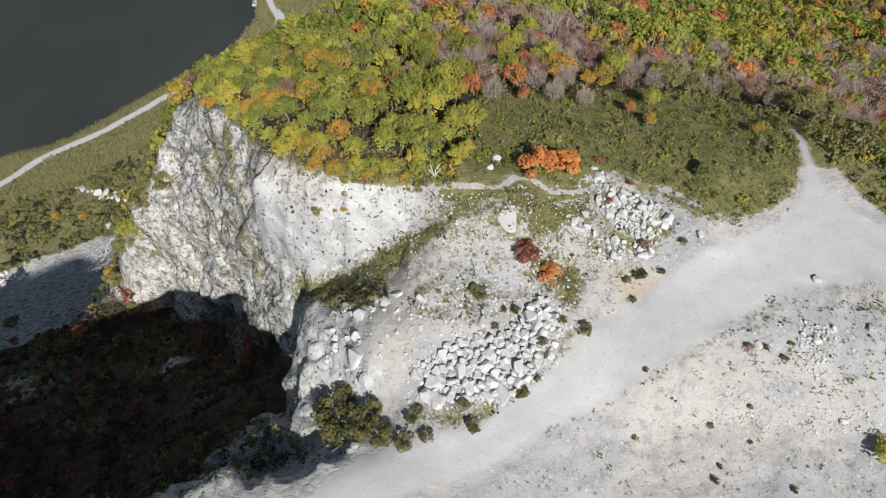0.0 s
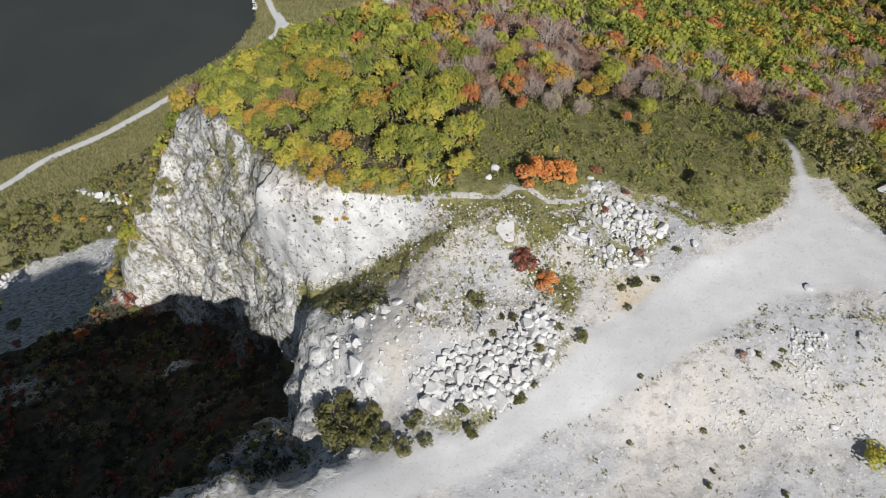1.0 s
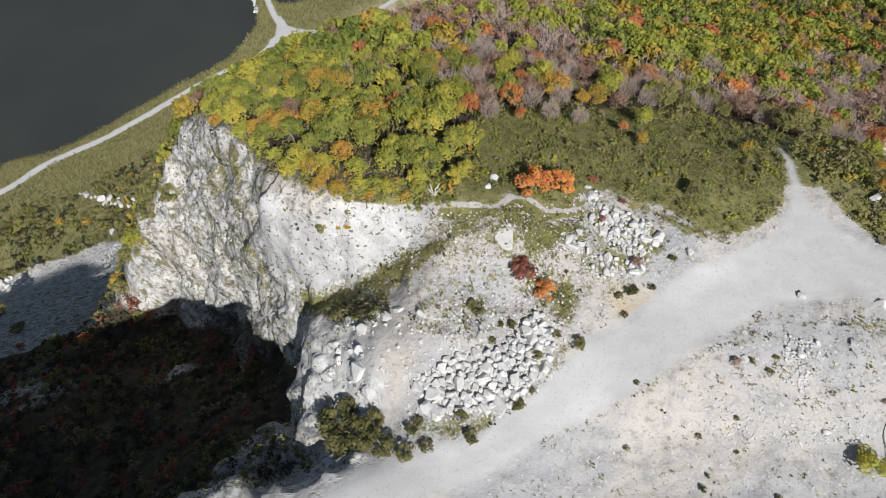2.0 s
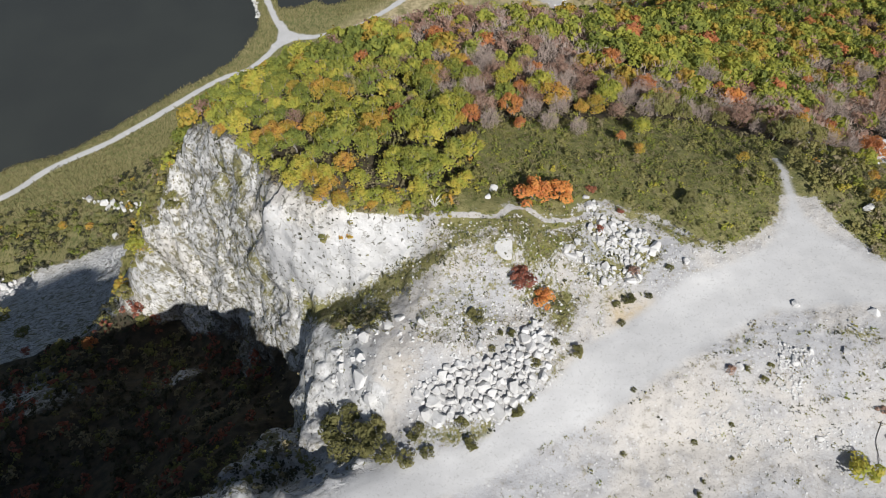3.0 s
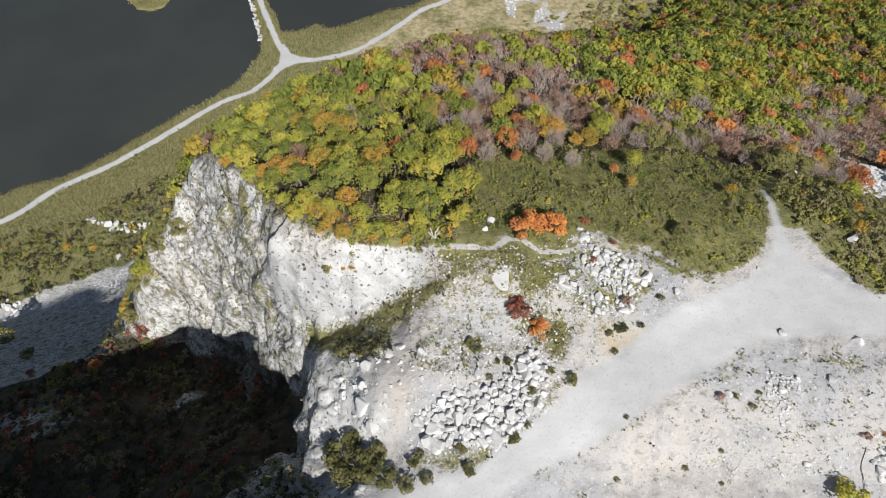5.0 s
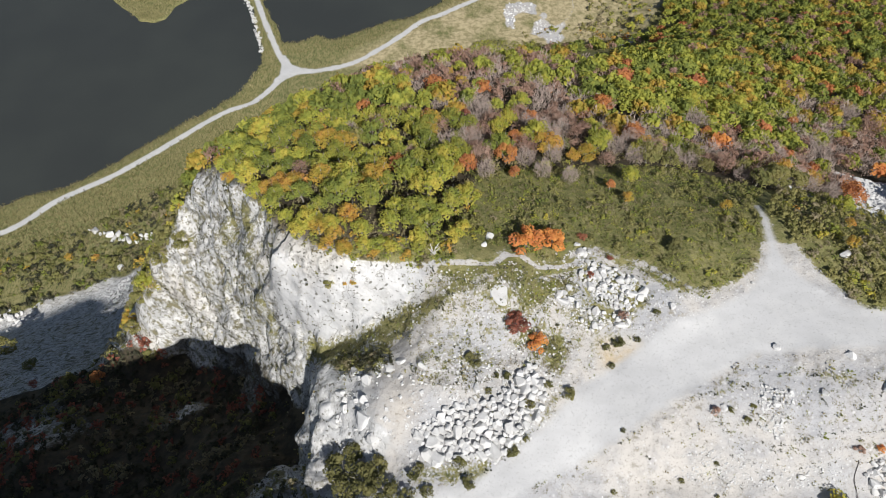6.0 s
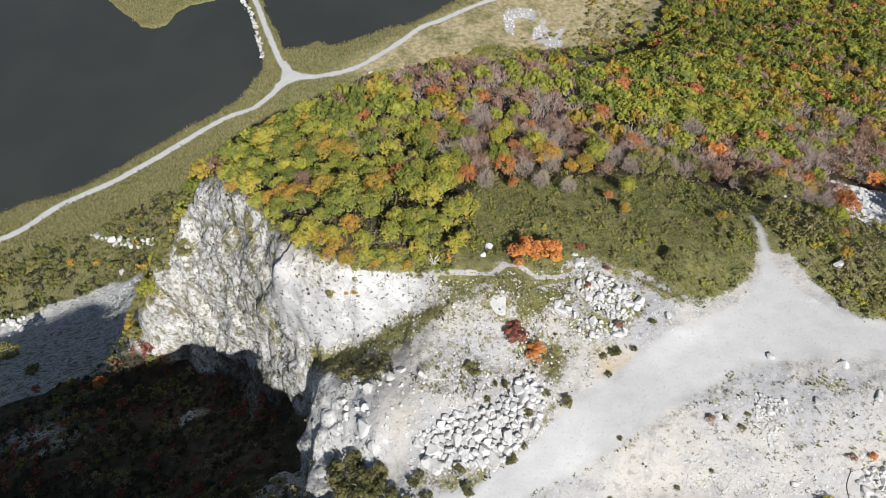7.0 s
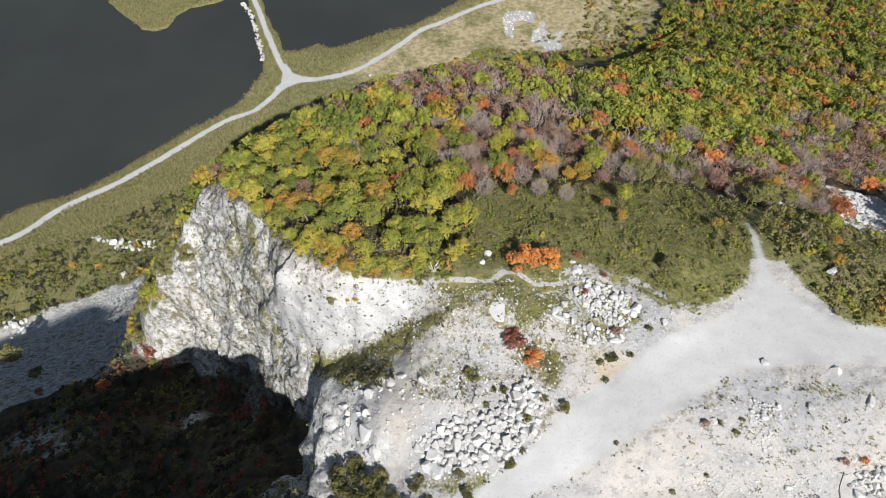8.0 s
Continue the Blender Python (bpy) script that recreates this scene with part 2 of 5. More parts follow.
def value_noise(x, y, z, seed):
    """Smooth random values from -1 to 1, for arrays of places."""
    i, j, k = (np.floor(v).astype(np.int64) for v in (x, y, z))
    u, v, w = ((f * f * (3 - 2 * f)) for f in (x - i, y - j, z - k))
    out = 0
    for a in (0, 1):
        for b in (0, 1):
            for c in (0, 1):
                weight = (u if a else 1 - u) * (v if b else 1 - v) * (w if c else 1 - w)
                out = out + weight * hash01(i + a, j + b, k + c, seed)
    return out * 2 - 1


def fractal(x, y, z, size, octaves=4, seed=0, gain=0.5):
    total, amount, f = 0, 1.0, 1.0 / size
    for o in range(octaves):
        total = total + amount * value_noise(x * f, y * f, z * f, seed + 17 * o)
        amount, f = amount * gain, f * 2.03
    return total


def mesh_from(name, points, faces, material=None, smooth=False):
    data = bpy.data.meshes.new(name)
    data.from_pydata([tuple(p) for p in points], [], [tuple(f) for f in faces])
    if material:
        data.materials.append(material)
    if smooth:
        data.polygons.foreach_set("use_smooth", [True] * len(data.polygons))
    return data


def quick_mesh(name, points, faces, material=None, smooth=False):
    """A mesh of equal-sided faces from arrays, quickly."""
    points, faces = np.asarray(points, np.float32), np.asarray(faces, np.int32)
    data = bpy.data.meshes.new(name)
    side = faces.shape[1]
    data.vertices.add(len(points))
    data.vertices.foreach_set("co", points.ravel())
    data.loops.add(faces.size)
    data.loops.foreach_set("vertex_index", faces.ravel())
    data.polygons.add(len(faces))
    data.polygons.foreach_set("loop_start", np.arange(0, faces.size, side, dtype=np.int32))
    data.polygons.foreach_set("use_smooth", np.full(len(faces), smooth))
    if material:
        data.materials.append(material)
    data.update(calc_edges=True)
    return data


def segment_distance(x, y, line):
    """Distance from every place to a plan line, and how far along it the nearest spot is (0 to 1)."""
    best, along = np.full(np.shape(x), 1e9), np.zeros(np.shape(x))
    n = len(line) - 1
    for k, (a, b) in enumerate(zip(line[:-1], line[1:])):
        dx, dy = b[0] - a[0], b[1] - a[1]
        t = np.clip(((x - a[0]) * dx + (y - a[1]) * dy) / (dx * dx + dy * dy), 0, 1)
        d = np.hypot(x - a[0] - t * dx, y - a[1] - t * dy)
        along = np.where(d < best, (k + t) / n, along)
        best = np.minimum(best, d)
    return best, along


def area_distance(x, y, outline, reach=25.0):
    """Distance to the edge of a plan area: positive inside, negative outside; no further out than reach."""
    x, y = np.asarray(x, float), np.asarray(y, float)
    xs, ys = [p[0] for p in outline], [p[1] for p in outline]
    out = np.full(x.shape, -reach)
    near = (x > min(xs) - reach) & (x < max(xs) + reach) & (y > min(ys) - reach) & (y < max(ys) + reach)
    px, py = x[near], y[near]
    d, _ = segment_distance(px, py, outline + outline[:1])
    within_it = np.zeros(px.shape, bool)
    for a, b in zip(outline, outline[1:] + outline[:1]):
        if a[1] != b[1]:
            cross = (a[1] > py) != (b[1] > py)
            within_it ^= cross & (px < (b[0] - a[0]) * (py - a[1]) / (b[1] - a[1]) + a[0])
    out[near] = np.where(within_it, d, -d)
    return out


# ---- the lie of the land ----
# Break lines of the hill, in metres: crests, ledges, feet, road and slopes.
LINES = {
    "crest": [(-62, 112, 154), (-53, 105, 165), (-42, 91, 175), (-37.5, 84, 177.5), (-28, 70, 185), (-21.5, 66, 184.3), (-13.5, 65, 185.5), (-6, 66, 187), (1, 66.5, 188.2), (9, 66, 188)],
    "crest_spur": [(-71, 101, 129), (-73.5, 105.5, 131), (-69, 109, 143), (-62, 112, 154)],
    "upper_face_foot": [(-37, 74, 164), (-30, 65.2, 166), (-25, 62.2, 168), (-20, 61.6, 171), (-14.5, 61.6, 174.5), (-8.5, 62.6, 180), (-3, 62, 184.5)],
    "bowl": [(-30.4, 69, 185.3), (-26.3, 64.6, 177.5), (-19.8, 63.2, 180.2), (-14.9, 63.4, 181.3)],
    "pillar_face": [(-53.1, 100.4, 162.2), (-67.5, 105.5, 133.2), (-55.1, 89.9, 139), (-39.4, 83.3, 174.2)],
    "rib": [(-33, 70, 169), (-43, 82, 154), (-51, 93, 151), (-62, 101, 135)],
    "ledge": [(-23.5, 59, 166.2), (-17, 58.5, 172.4), (-12, 57, 176.8), (-8, 54.5, 180), (-3, 57, 183.5), (0, 58, 185.5)],
    "lower_brow": [(-24.5, 52, 166), (-20.8, 51.4, 171.6), (-17.5, 50, 175.6), (-11.5, 49, 180.4), (-6, 47.5, 182.5), (-3, 49, 183.7)],
    "near_edge": [(-28.5, 58.6, 158.6), (-29.2, 54.7, 156), (-27.3, 50.4, 157), (-25, 45.5, 161), (-22.9, 39, 166)],
    "near_face": [(-19.5, 45, 172.6), (-17.3, 40, 170.7), (-12.7, 41.5, 179.4), (-10.8, 40, 180), (-13.8, 35, 172.3), (-7.3, 36, 178), (-9.9, 31, 176)],
    "pit_brow": [(-35, 67, 146), (-37, 65.5, 140), (-47, 83.5, 138), (-51, 85, 121), (-64, 95, 112), (-72, 98, 107), (-76, 101, 106)],
    "edge_foot": [(-25, 40.2, 155), (-28, 46, 149), (-30.8, 52, 145.5), (-32.6, 58.5, 141), (-36, 63, 135), (-39.5, 66.5, 130)],
    "pit_floor_edge": [(-31, 49, 146), (-40, 51.5, 139), (-53, 81, 108), (-72, 93, 98), (-81, 97, 90)],
    "pit_floor": [(-44, 43.5, 145), (-67, 67, 112.5), (-90, 80, 92), (-104, 57, 113), (-113, 65, 102), (-126, 94, 71), (-112, 119, 68)],
    "pit_near_wall": [(-34, 35.5, 163), (-38.3, 31.5, 164.5), (-41.4, 29.7, 161.5), (-30, 33.5, 167), (-30, 24.3, 177), (-24, 25.6, 177.4), (-17, 26.9, 177.8), (-12.5, 28.2, 177.6)],
    "rim_drop": [(-37, 25, 170.5), (-30.5, 26.6, 170.5), (-24.5, 27.9, 170.6), (-18.5, 29.0, 172), (-14.5, 30.0, 174)],
    "saddle": [(-26, 56.5, 162), (-26.2, 60.3, 162.2), (-30.6, 64.2, 159.3), (-31, 61, 156)],
    # high ground out of view, added to cast shade on pit and west slope
    "unseen_shade_rim": [(-34, 21.5, 177.5), (-41, 19.5, 178), (-50, 13, 180), (-70, -4, 184), (-86, -13, 185), (-104, -24, 191), (-140, -40, 188)],
    "south_floor": [(-52, 30, 142), (-70, 30, 132), (-90, 20, 130), (-120, 10, 128)],
    "west_slope": [(-155, 115, 45), (-135, 78, 77), (-123, 116, 53), (-132, 122.2, 43), (-142, 124, 41), (-149.5, 150.5, 20.5), (-140.5, 147, 25), (-173, 146.5, 13.5), (-150, 90, 66), (-165, 132, 28), (-190, 110, 42)],
    "west_toe": [(-230, 140, 2), (-200, 152, 3), (-174, 152, 9), (-160, 162, 7), (-150, 178, 5), (-130, 190, 12), (-105, 180, 35)],
    "flat_rocks": [(-240, 165, 0.6), (-214, 170, 0.8), (-157, 186, 2.5), (-162, 202, 1.6), (-165, 221, 0.7)],
    "spur_back": [(-112, 121, 68), (-98, 137, 88), (-84, 131, 112), (-72, 131, 130)],
    "spur": [(-87.5, 102, 107.5), (-85.5, 107, 117.5), (-74.4, 113.6, 136), (-70.7, 115.7, 141.5), (-59, 120, 151)],
    "spur_side": [(-80, 104.2, 118.5), (-77, 108, 127), (-79.5, 118.5, 128), (-76, 123, 130), (-88, 112, 113)],
    "hollow": [(-18.8, 32.3, 171), (-22.5, 33.2, 168.5), (-26.6, 34, 167), (-24.5, 37, 164)],
    "road": [(-10, 16, 178.6), (0, 23, 178.5), (9, 28.5, 178.5), (18, 34.5, 178.8), (24, 40, 180), (31, 47.5, 181.3), (40, 53, 182.4), (52, 60, 183.6), (63, 67, 184.5), (75, 58, 184), (90, 52, 184)],
    "road_bank": [(22, 33, 177.3), (34.6, 38, 180.6), (46, 42.5, 180.8), (57, 51.5, 183), (62, 44, 183.2), (72, 41, 183.3)],
    "lower_slope": [(23, 29, 176.4), (32, 32.7, 175.9), (38.5, 32, 176.1), (48, 24, 176), (57, 33.4, 175.9), (61.4, 31, 175.6), (72, 30, 175.5)],
    "bench_south": [(-22, 12, 178.8), (0, 6, 178), (20, 8, 174.5), (50, 8, 174.5), (80, 10, 174), (0, -40, 174), (60, -40, 173), (-50, -40, 177)],
    "pile": [(-1, 34, 180), (4, 37, 180.2), (6, 40, 181.2), (15, 47, 182), (21, 44, 181), (10, 34, 179)],
    "bank": [(-5.6, 43, 182.4), (7, 52.6, 182.6), (9.8, 59.4, 187), (16.5, 53, 182.2), (29, 52, 181.6), (18, 62, 185.5)],
    "top_trail": [(16, 69, 187), (28, 74, 184.8), (32, 64, 184.5), (40, 59, 184.6), (50, 66, 184.6), (60, 80, 184), (72.5, 69, 185.3)],
    "meadow": [(9, 73, 186), (0, 78, 185.5), (5.5, 92, 181.5), (29, 93, 179.5), (40, 94, 178.5), (56, 92, 177), (75, 80, 182), (90, 70, 184)],
    "wood_front": [(-50, 108, 168), (-44, 103, 171), (-35, 101, 177), (-25, 93, 180.5), (-13, 90, 181)],
    "wood_mid": [(-29, 121, 168), (-17, 116, 170.5), (2.4, 124, 168), (17.6, 130, 162.5), (40, 109, 171.5), (61, 112, 163), (88, 106, 159), (110, 100, 155)],
    "wood_brow": [(-45, 116, 164.5), (-40, 127, 159), (-30, 136, 159.5), (-7, 130, 167), (29, 140, 155.5), (40, 128, 159.5), (60, 135, 154), (77, 131, 148.5), (105, 128, 141)],
    "wood_back": [(-26, 150, 150), (-2, 162, 147), (15.6, 174, 139.5), (36, 172, 138), (63, 160, 140.5), (56, 181, 130)],
    "wood_far": [(140, 161, 117), (132, 191, 107), (121, 210, 101), (96, 221, 102), (153, 243, 82), (180, 219, 87), (220, 200, 96), (260, 150, 110)],
    "wood_toe": [(111, 325, 18), (147, 287, 56), (203, 286, 60), (300, 330, 40), (240, 380, 20), (160, 370, 14), (115, 352, 4)],
    "hill_foot": [(-150, 205, 1.5), (-128, 225, 1.2), (-108, 255, 1), (-85, 285, 0.8), (-55, 310, 0.8), (-20, 330, 0.8), (30, 348, 0.8), (80, 360, 0.8)],
    "north_slope": [(-95, 200, 48), (-75, 225, 45), (-50, 255, 45), (-10, 262, 48), (40, 282, 42), (50, 236, 82), (86, 266, 62), (100, 302, 34), (-60, 165, 105), (-45, 195, 100), (0, 215, 100)],
}
ON_SPOT = ("bowl", "pillar_face", "spur_side", "near_face", "pit_floor", "west_slope", "bank", "pit_near_wall", "saddle", "meadow", "wood_mid", "wood_brow", "wood_back", "wood_far", "north_slope", "pile", "bench_south", "flat_land")
LINES["flat_land"] = [(x, y, 0.5) for x, y in ((-280, 130), (-280, 200), (-230, 260), (-150, 300), (-100, 360), (0, 420), (100, 420), (-400, 100), (-400, 300), (-300, 500), (0, 520), (200, 520), (400, 480), (450, 700), (-450, 700))]


def line_stations(step=3.5):
    """Stations along the break lines, no two closer than a metre."""
    kept = []
    for name, line in LINES.items():
        for a, b in zip(line, line[1:] + line[-1:]):
            far = math.dist(a[:2], b[:2])
            n = 1 if name in ON_SPOT else max(1, min(4, round(far / step)))
            for k in range(n):
                p = [u + (v - u) * k / n for u, v in zip(a, b)]
                if all((p[0] - q[0]) ** 2 + (p[1] - q[1]) ** 2 > 1.0 for q in kept):
                    kept.append(p)
    return np.array(kept)


STATIONS = line_stations()
_gap = np.hypot(STATIONS[:, None, 0] - STATIONS[None, :, 0], STATIONS[:, None, 1] - STATIONS[None, :, 1])
_one = np.ones((len(STATIONS), 1))
_plane = np.hstack([_one, STATIONS[:, :2]])
_weights = np.linalg.solve(np.block([[-_gap, _plane], [_plane.T, np.zeros((3, 3))]]), np.r_[STATIONS[:, 2], 0, 0, 0])


def spanned(x, y, slopes=False):
    """The surface spanned between the break lines; with slopes, also its rise along x and y."""
    flat_x, flat_y = np.ravel(x).astype(float), np.ravel(y).astype(float)
    out = np.empty((3, len(flat_x)))
    w = _weights[:-3]
    pull = np.stack([w, w * STATIONS[:, 0], w * STATIONS[:, 1]], 1).astype(np.float32)
    for k in range(0, len(flat_x), 4000):
        px, py = flat_x[k : k + 4000], flat_y[k : k + 4000]
        dx, dy = px[:, None] - STATIONS[:, 0], py[:, None] - STATIONS[:, 1]
        reach = np.sqrt(dx * dx + dy * dy)
        out[0, k : k + 4000] = -reach @ w + _weights[-3] + _weights[-2] * px + _weights[-1] * py
        if slopes:
            near = (1.0 / np.maximum(reach, 0.3)).astype(np.float32) @ pull
            out[1, k : k + 4000] = near[:, 1] - px * near[:, 0] + _weights[-2]
            out[2, k : k + 4000] = near[:, 2] - py * near[:, 0] + _weights[-1]
    if slopes:
        return tuple(v.reshape(np.shape(x)) for v in out)
    return out[0].reshape(np.shape(x))


# plan outlines, in metres
LAKE = [(-234, 223), (-224, 230), (-208, 236), (-195, 243), (-183, 254), (-167, 267), (-151, 284), (-131, 300), (-120, 314), (-111.5, 336), (-112, 351), (-120, 373), (-128, 397), (-136, 420), (-160, 520), (-420, 620), (-900, 600), (-900, 60), (-420, 120), (-290, 190)]
ISLET = [(-226, 408), (-211, 392), (-196, 378), (-188, 375), (-181, 380), (-177, 391), (-169, 400), (-155, 406), (-143, 412), (-150, 440), (-190, 470), (-240, 440)]
POND = [(-125, 415), (-115.5, 390), (-107.5, 373), (-100.5, 356), (-91, 357), (-80, 362), (-66, 360), (-52, 367), (-34, 377), (-19, 381), (-1, 396), (18, 415), (70, 470), (-20, 540), (-120, 500)]
LAKE_ROAD = [(-250, 190), (-228, 206), (-216, 214), (-205, 227), (-193, 236), (-180, 244), (-162, 260), (-146, 275.5), (-127, 293), (-111, 302), (-100, 317), (-93, 329)]
LAKE_ROAD_EAST = [(-100, 321), (-93, 328), (-87, 328), (-68, 331), (-48, 341), (-27, 361), (-13, 376), (1, 384.5), (26, 401), (48, 412), (90, 440)]
FORK = [(-104, 312.5), (-100, 314.5), (-94, 322), (-88, 326), (-78, 327.5), (-76, 330.5), (-86, 331.5), (-92.5, 335), (-97, 343), (-101, 344), (-98.5, 335), (-98.5, 326), (-101, 320)]
CAUSEWAY_ROAD = [(-93, 328), (-99.5, 340), (-107, 357), (-115, 376.5), (-122.5, 396.5), (-128, 410), (-145, 460)]


def eased(line, steps=4):
    """A plan line drawn smoothly through its points."""
    ends = [line[0]] + line + [line[-1]]
    out = []
    for a, b, c, d in zip(ends, ends[1:], ends[2:], ends[3:]):
        for k in range(steps):
            t = k / steps
            out.append(tuple(0.5 * (2 * q + (r - p) * t + (2 * p - 5 * q + 4 * r - w) * t * t + (3 * q - p - 3 * r + w) * t**3) for p, q, r, w in zip(a, b, c, d)))
    return out + [line[-1]]


LAKE_ROAD, LAKE_ROAD_EAST, CAUSEWAY_ROAD = eased(LAKE_ROAD), eased(LAKE_ROAD_EAST), eased(CAUSEWAY_ROAD)
QUARRY_ROAD = [(-30, 12), (-16, 23), (-11.5, 27), (4.5, 30.5), (11, 35), (17.5, 40.5), (22, 45.5), (27, 48.5), (33.6, 52.6), (39.5, 56.6), (46, 59), (53, 62), (58.2, 67.5), (59.6, 72.5), (60.5, 82), (60.8, 82), (60.7, 73), (61.5, 68), (65.2, 63.5), (70, 59.5), (95, 55), (95, 51), (66, 51.5), (52.5, 51), (43, 46.3), (35.6, 42), (25.5, 36), (13, 30), (6, 25.5), (-6, 21.5), (-12, 12)]
MEADOW = [(-8, 67.5), (0, 67), (8, 66.8), (11.4, 69), (14, 68.6), (16.4, 66.6), (21, 66.8), (24.2, 70.5), (27.5, 71), (31, 69.8), (36.4, 68), (39.8, 65.2), (44.1, 62.9), (48.9, 62.7), (52.1, 64.3), (55.8, 67.4), (59.3, 74), (60.5, 82), (70, 90), (58, 99), (30, 96), (6, 92), (2, 80), (-6, 70)]
EAST_SCRUB = [(62, 82), (63.5, 74), (67, 66), (73, 59), (95, 56), (140, 58), (130, 95), (90, 97), (70, 92)]
LEDGE_TURF = [(-29, 65), (-23, 61.5), (-19, 61), (-12, 61.3), (-6, 62), (0.6, 63), (4, 65), (9, 65.3), (3.5, 59), (0, 57.3), (-3.6, 56.5), (-8, 54), (-11.5, 49.3), (-17.5, 50.6), (-23, 54), (-28, 60)]
PATCHY_TURF = [(-2, 64), (9, 66), (25, 70.5), (25.5, 65), (20, 55.5), (18.5, 47.5), (14, 49.5), (9.7, 56), (5, 57.5), (0, 59.5)]
PILE_TURF = [(-9, 33), (-5.5, 30.5), (6, 29.8), (11, 34.5), (16.5, 38.7), (20.5, 44.2), (18, 46), (15, 41), (9, 36.5), (3, 34), (-3, 34.5)]
SCREE_GRASS = [(20, 66), (24, 67.5), (25, 71), (28, 70.5), (36, 65), (37, 60), (33, 56), (27, 54.5), (22.5, 54.5), (20, 58)]
CLEFT = [(-43, 92), (-40, 91), (-37.5, 84), (-36, 78), (-34, 71.5), (-33.4, 67.5), (-36, 68), (-38.5, 73), (-40.3, 79.5), (-41.8, 86)]
TRAIL_SIDE = [(-2, 67.5), (9, 67.6), (11.5, 69.6), (14, 69.2), (16.5, 67.2), (21.5, 67.5), (24, 69.5), (24, 66), (16, 63.6), (9, 63.4), (-2, 63.8)]
DRY_MEADOW = [(-62, 334), (-30, 364), (0, 388), (60, 424), (160, 430), (150, 398), (120, 352), (60, 344), (10, 335), (-40, 322)]
BANK_GRASS = [(8.4, 64.4), (11.4, 66.6), (14.3, 65.8), (16.6, 64.2), (21.5, 64.6), (23.5, 66.2), (22.4, 62.8), (20, 60.6), (16.8, 58.6), (13, 58.6), (11.9, 61.6)]
LOWER_GRASS = [(11.1, 57.6), (14, 57.6), (17.6, 54.4), (20, 57.1), (22.7, 54.5), (21.5, 50.7), (19.3, 46), (17.6, 47.6), (16, 50.6), (12.4, 53.2)]
UPPER_VERGE = [(27.5, 71.2), (31, 70), (36.4, 68.2), (39.8, 65.6), (44.1, 63), (48.9, 62.8), (46, 61.2), (39, 62), (34.5, 65.8), (29, 68.6)]
NOTCH_TURF = [(-43, 92), (-38, 83), (-43, 80), (-50, 88), (-56, 97), (-51, 98)]
BANK_TURF = [(41.1, 43.5), (44.5, 44), (50.5, 45.6), (57, 47.1), (61.2, 46.8), (64.2, 45), (72.1, 44.8), (72.4, 46.1), (63.1, 47.9), (57.2, 48.4), (50, 46.8), (43.7, 44.9)]
WOOD = [(-64, 115), (-53, 107.5), (-42, 93.5), (-36.5, 85.5), (-28.5, 73), (-20, 69), (-8, 69), (-1, 72), (6, 80), (7, 92), (30, 96), (45, 98), (58, 99.5), (66, 92), (78, 96), (95, 96), (140, 92), (220, 60), (340, 150), (340, 390), (240, 395), (170, 402), (146, 398), (140, 362), (116, 345), (75, 339), (60, 337), (-10, 305), (-55, 290), (-82, 255), (-102, 225), (-104, 195), (-92, 155), (-80, 130)]
PIT = [(-27.3, 46), (-30, 54), (-34.5, 62), (-38, 67), (-50, 81), (-64, 92), (-84, 98), (-100, 104), (-124, 102), (-150, 92), (-160, 60), (-120, 16), (-70, 8), (-43, 18), (-37.5, 26), (-33.5, 36), (-28.5, 41)]
WEST_FLAT = [(-420, 60), (-300, 175), (-236, 217), (-180, 250), (-128, 296), (-104, 258), (-112, 215), (-132, 190), (-152, 180), (-200, 154), (-260, 130)]
DUMP = [(41.7, 394.7), (51.2, 396), (61.6, 393), (60.2, 384), (52.8, 385.7), (47.5, 381), (47, 367.3), (42.4, 372.4), (40.4, 384.6)]
DUMP_MID = [(60.3, 375.3), (67.6, 384), (68.5, 371.3), (73.7, 369.6), (78, 374.1), (75.9, 356.7), (69.3, 350), (62.1, 361.2), (57.6, 364.5)]
DUMP_TRACK = [(74, 368), (77, 372), (84, 382.7), (86.6, 390.4), (87.3, 404), (84, 430)]
DUMP_EAST = [(107.7, 356.6), (117, 360.3), (121.5, 356.5), (120.2, 350.5), (110.5, 345), (102.8, 340.3)]
EAST_SCREE = [(94, 99), (101, 109), (109, 126), (124, 123), (121, 112), (104, 92), (90, 82), (87, 87)]
WEST_SCREE = [(-167, 168), (-150, 182), (-138, 172), (-131, 146), (-134, 136), (-147, 142), (-158, 158)]
RIB_TURF = [(-41, 85), (-34, 72), (-32, 68), (-26, 53), (-40, 69), (-58, 89), (-63, 97), (-64, 102), (-47, 93)]
WEST_FLANK = [(-64, 114), (-74, 108), (-95, 112), (-115, 124), (-132, 146), (-140, 185), (-110, 215), (-96, 165), (-80, 130)]
NEAR_RIB = [(-46, 24), (-30, 23.5), (-20, 28), (-18, 34), (-24, 42), (-44, 40)]
MOSS = [(-47, 99.3), (-41, 94), (-43.6, 90), (-44.5, 86.7), (-57.4, 95.2), (-66.4, 100), (-55, 97.7), (-50, 97)]
CREST = [(-19, 69), (-15.4, 66.8), (-12.6, 66.2), (-9.8, 65.8), (-6, 65.8), (-2.2, 65.6), (1.6, 65.8), (2, 69), (-4, 70), (-10, 70)]
BROW = [(-25, 54), (-18, 51), (-10, 49.5), (-5, 46), (-8, 38), (-13, 34), (-20, 38), (-25, 44)]
VERGE_TURF = [(20, 62), (26, 70), (36, 67), (50, 65), (56, 70), (44, 61.5), (37, 59), (33, 54), (28, 49.5), (23, 47), (19, 48), (20, 55)]
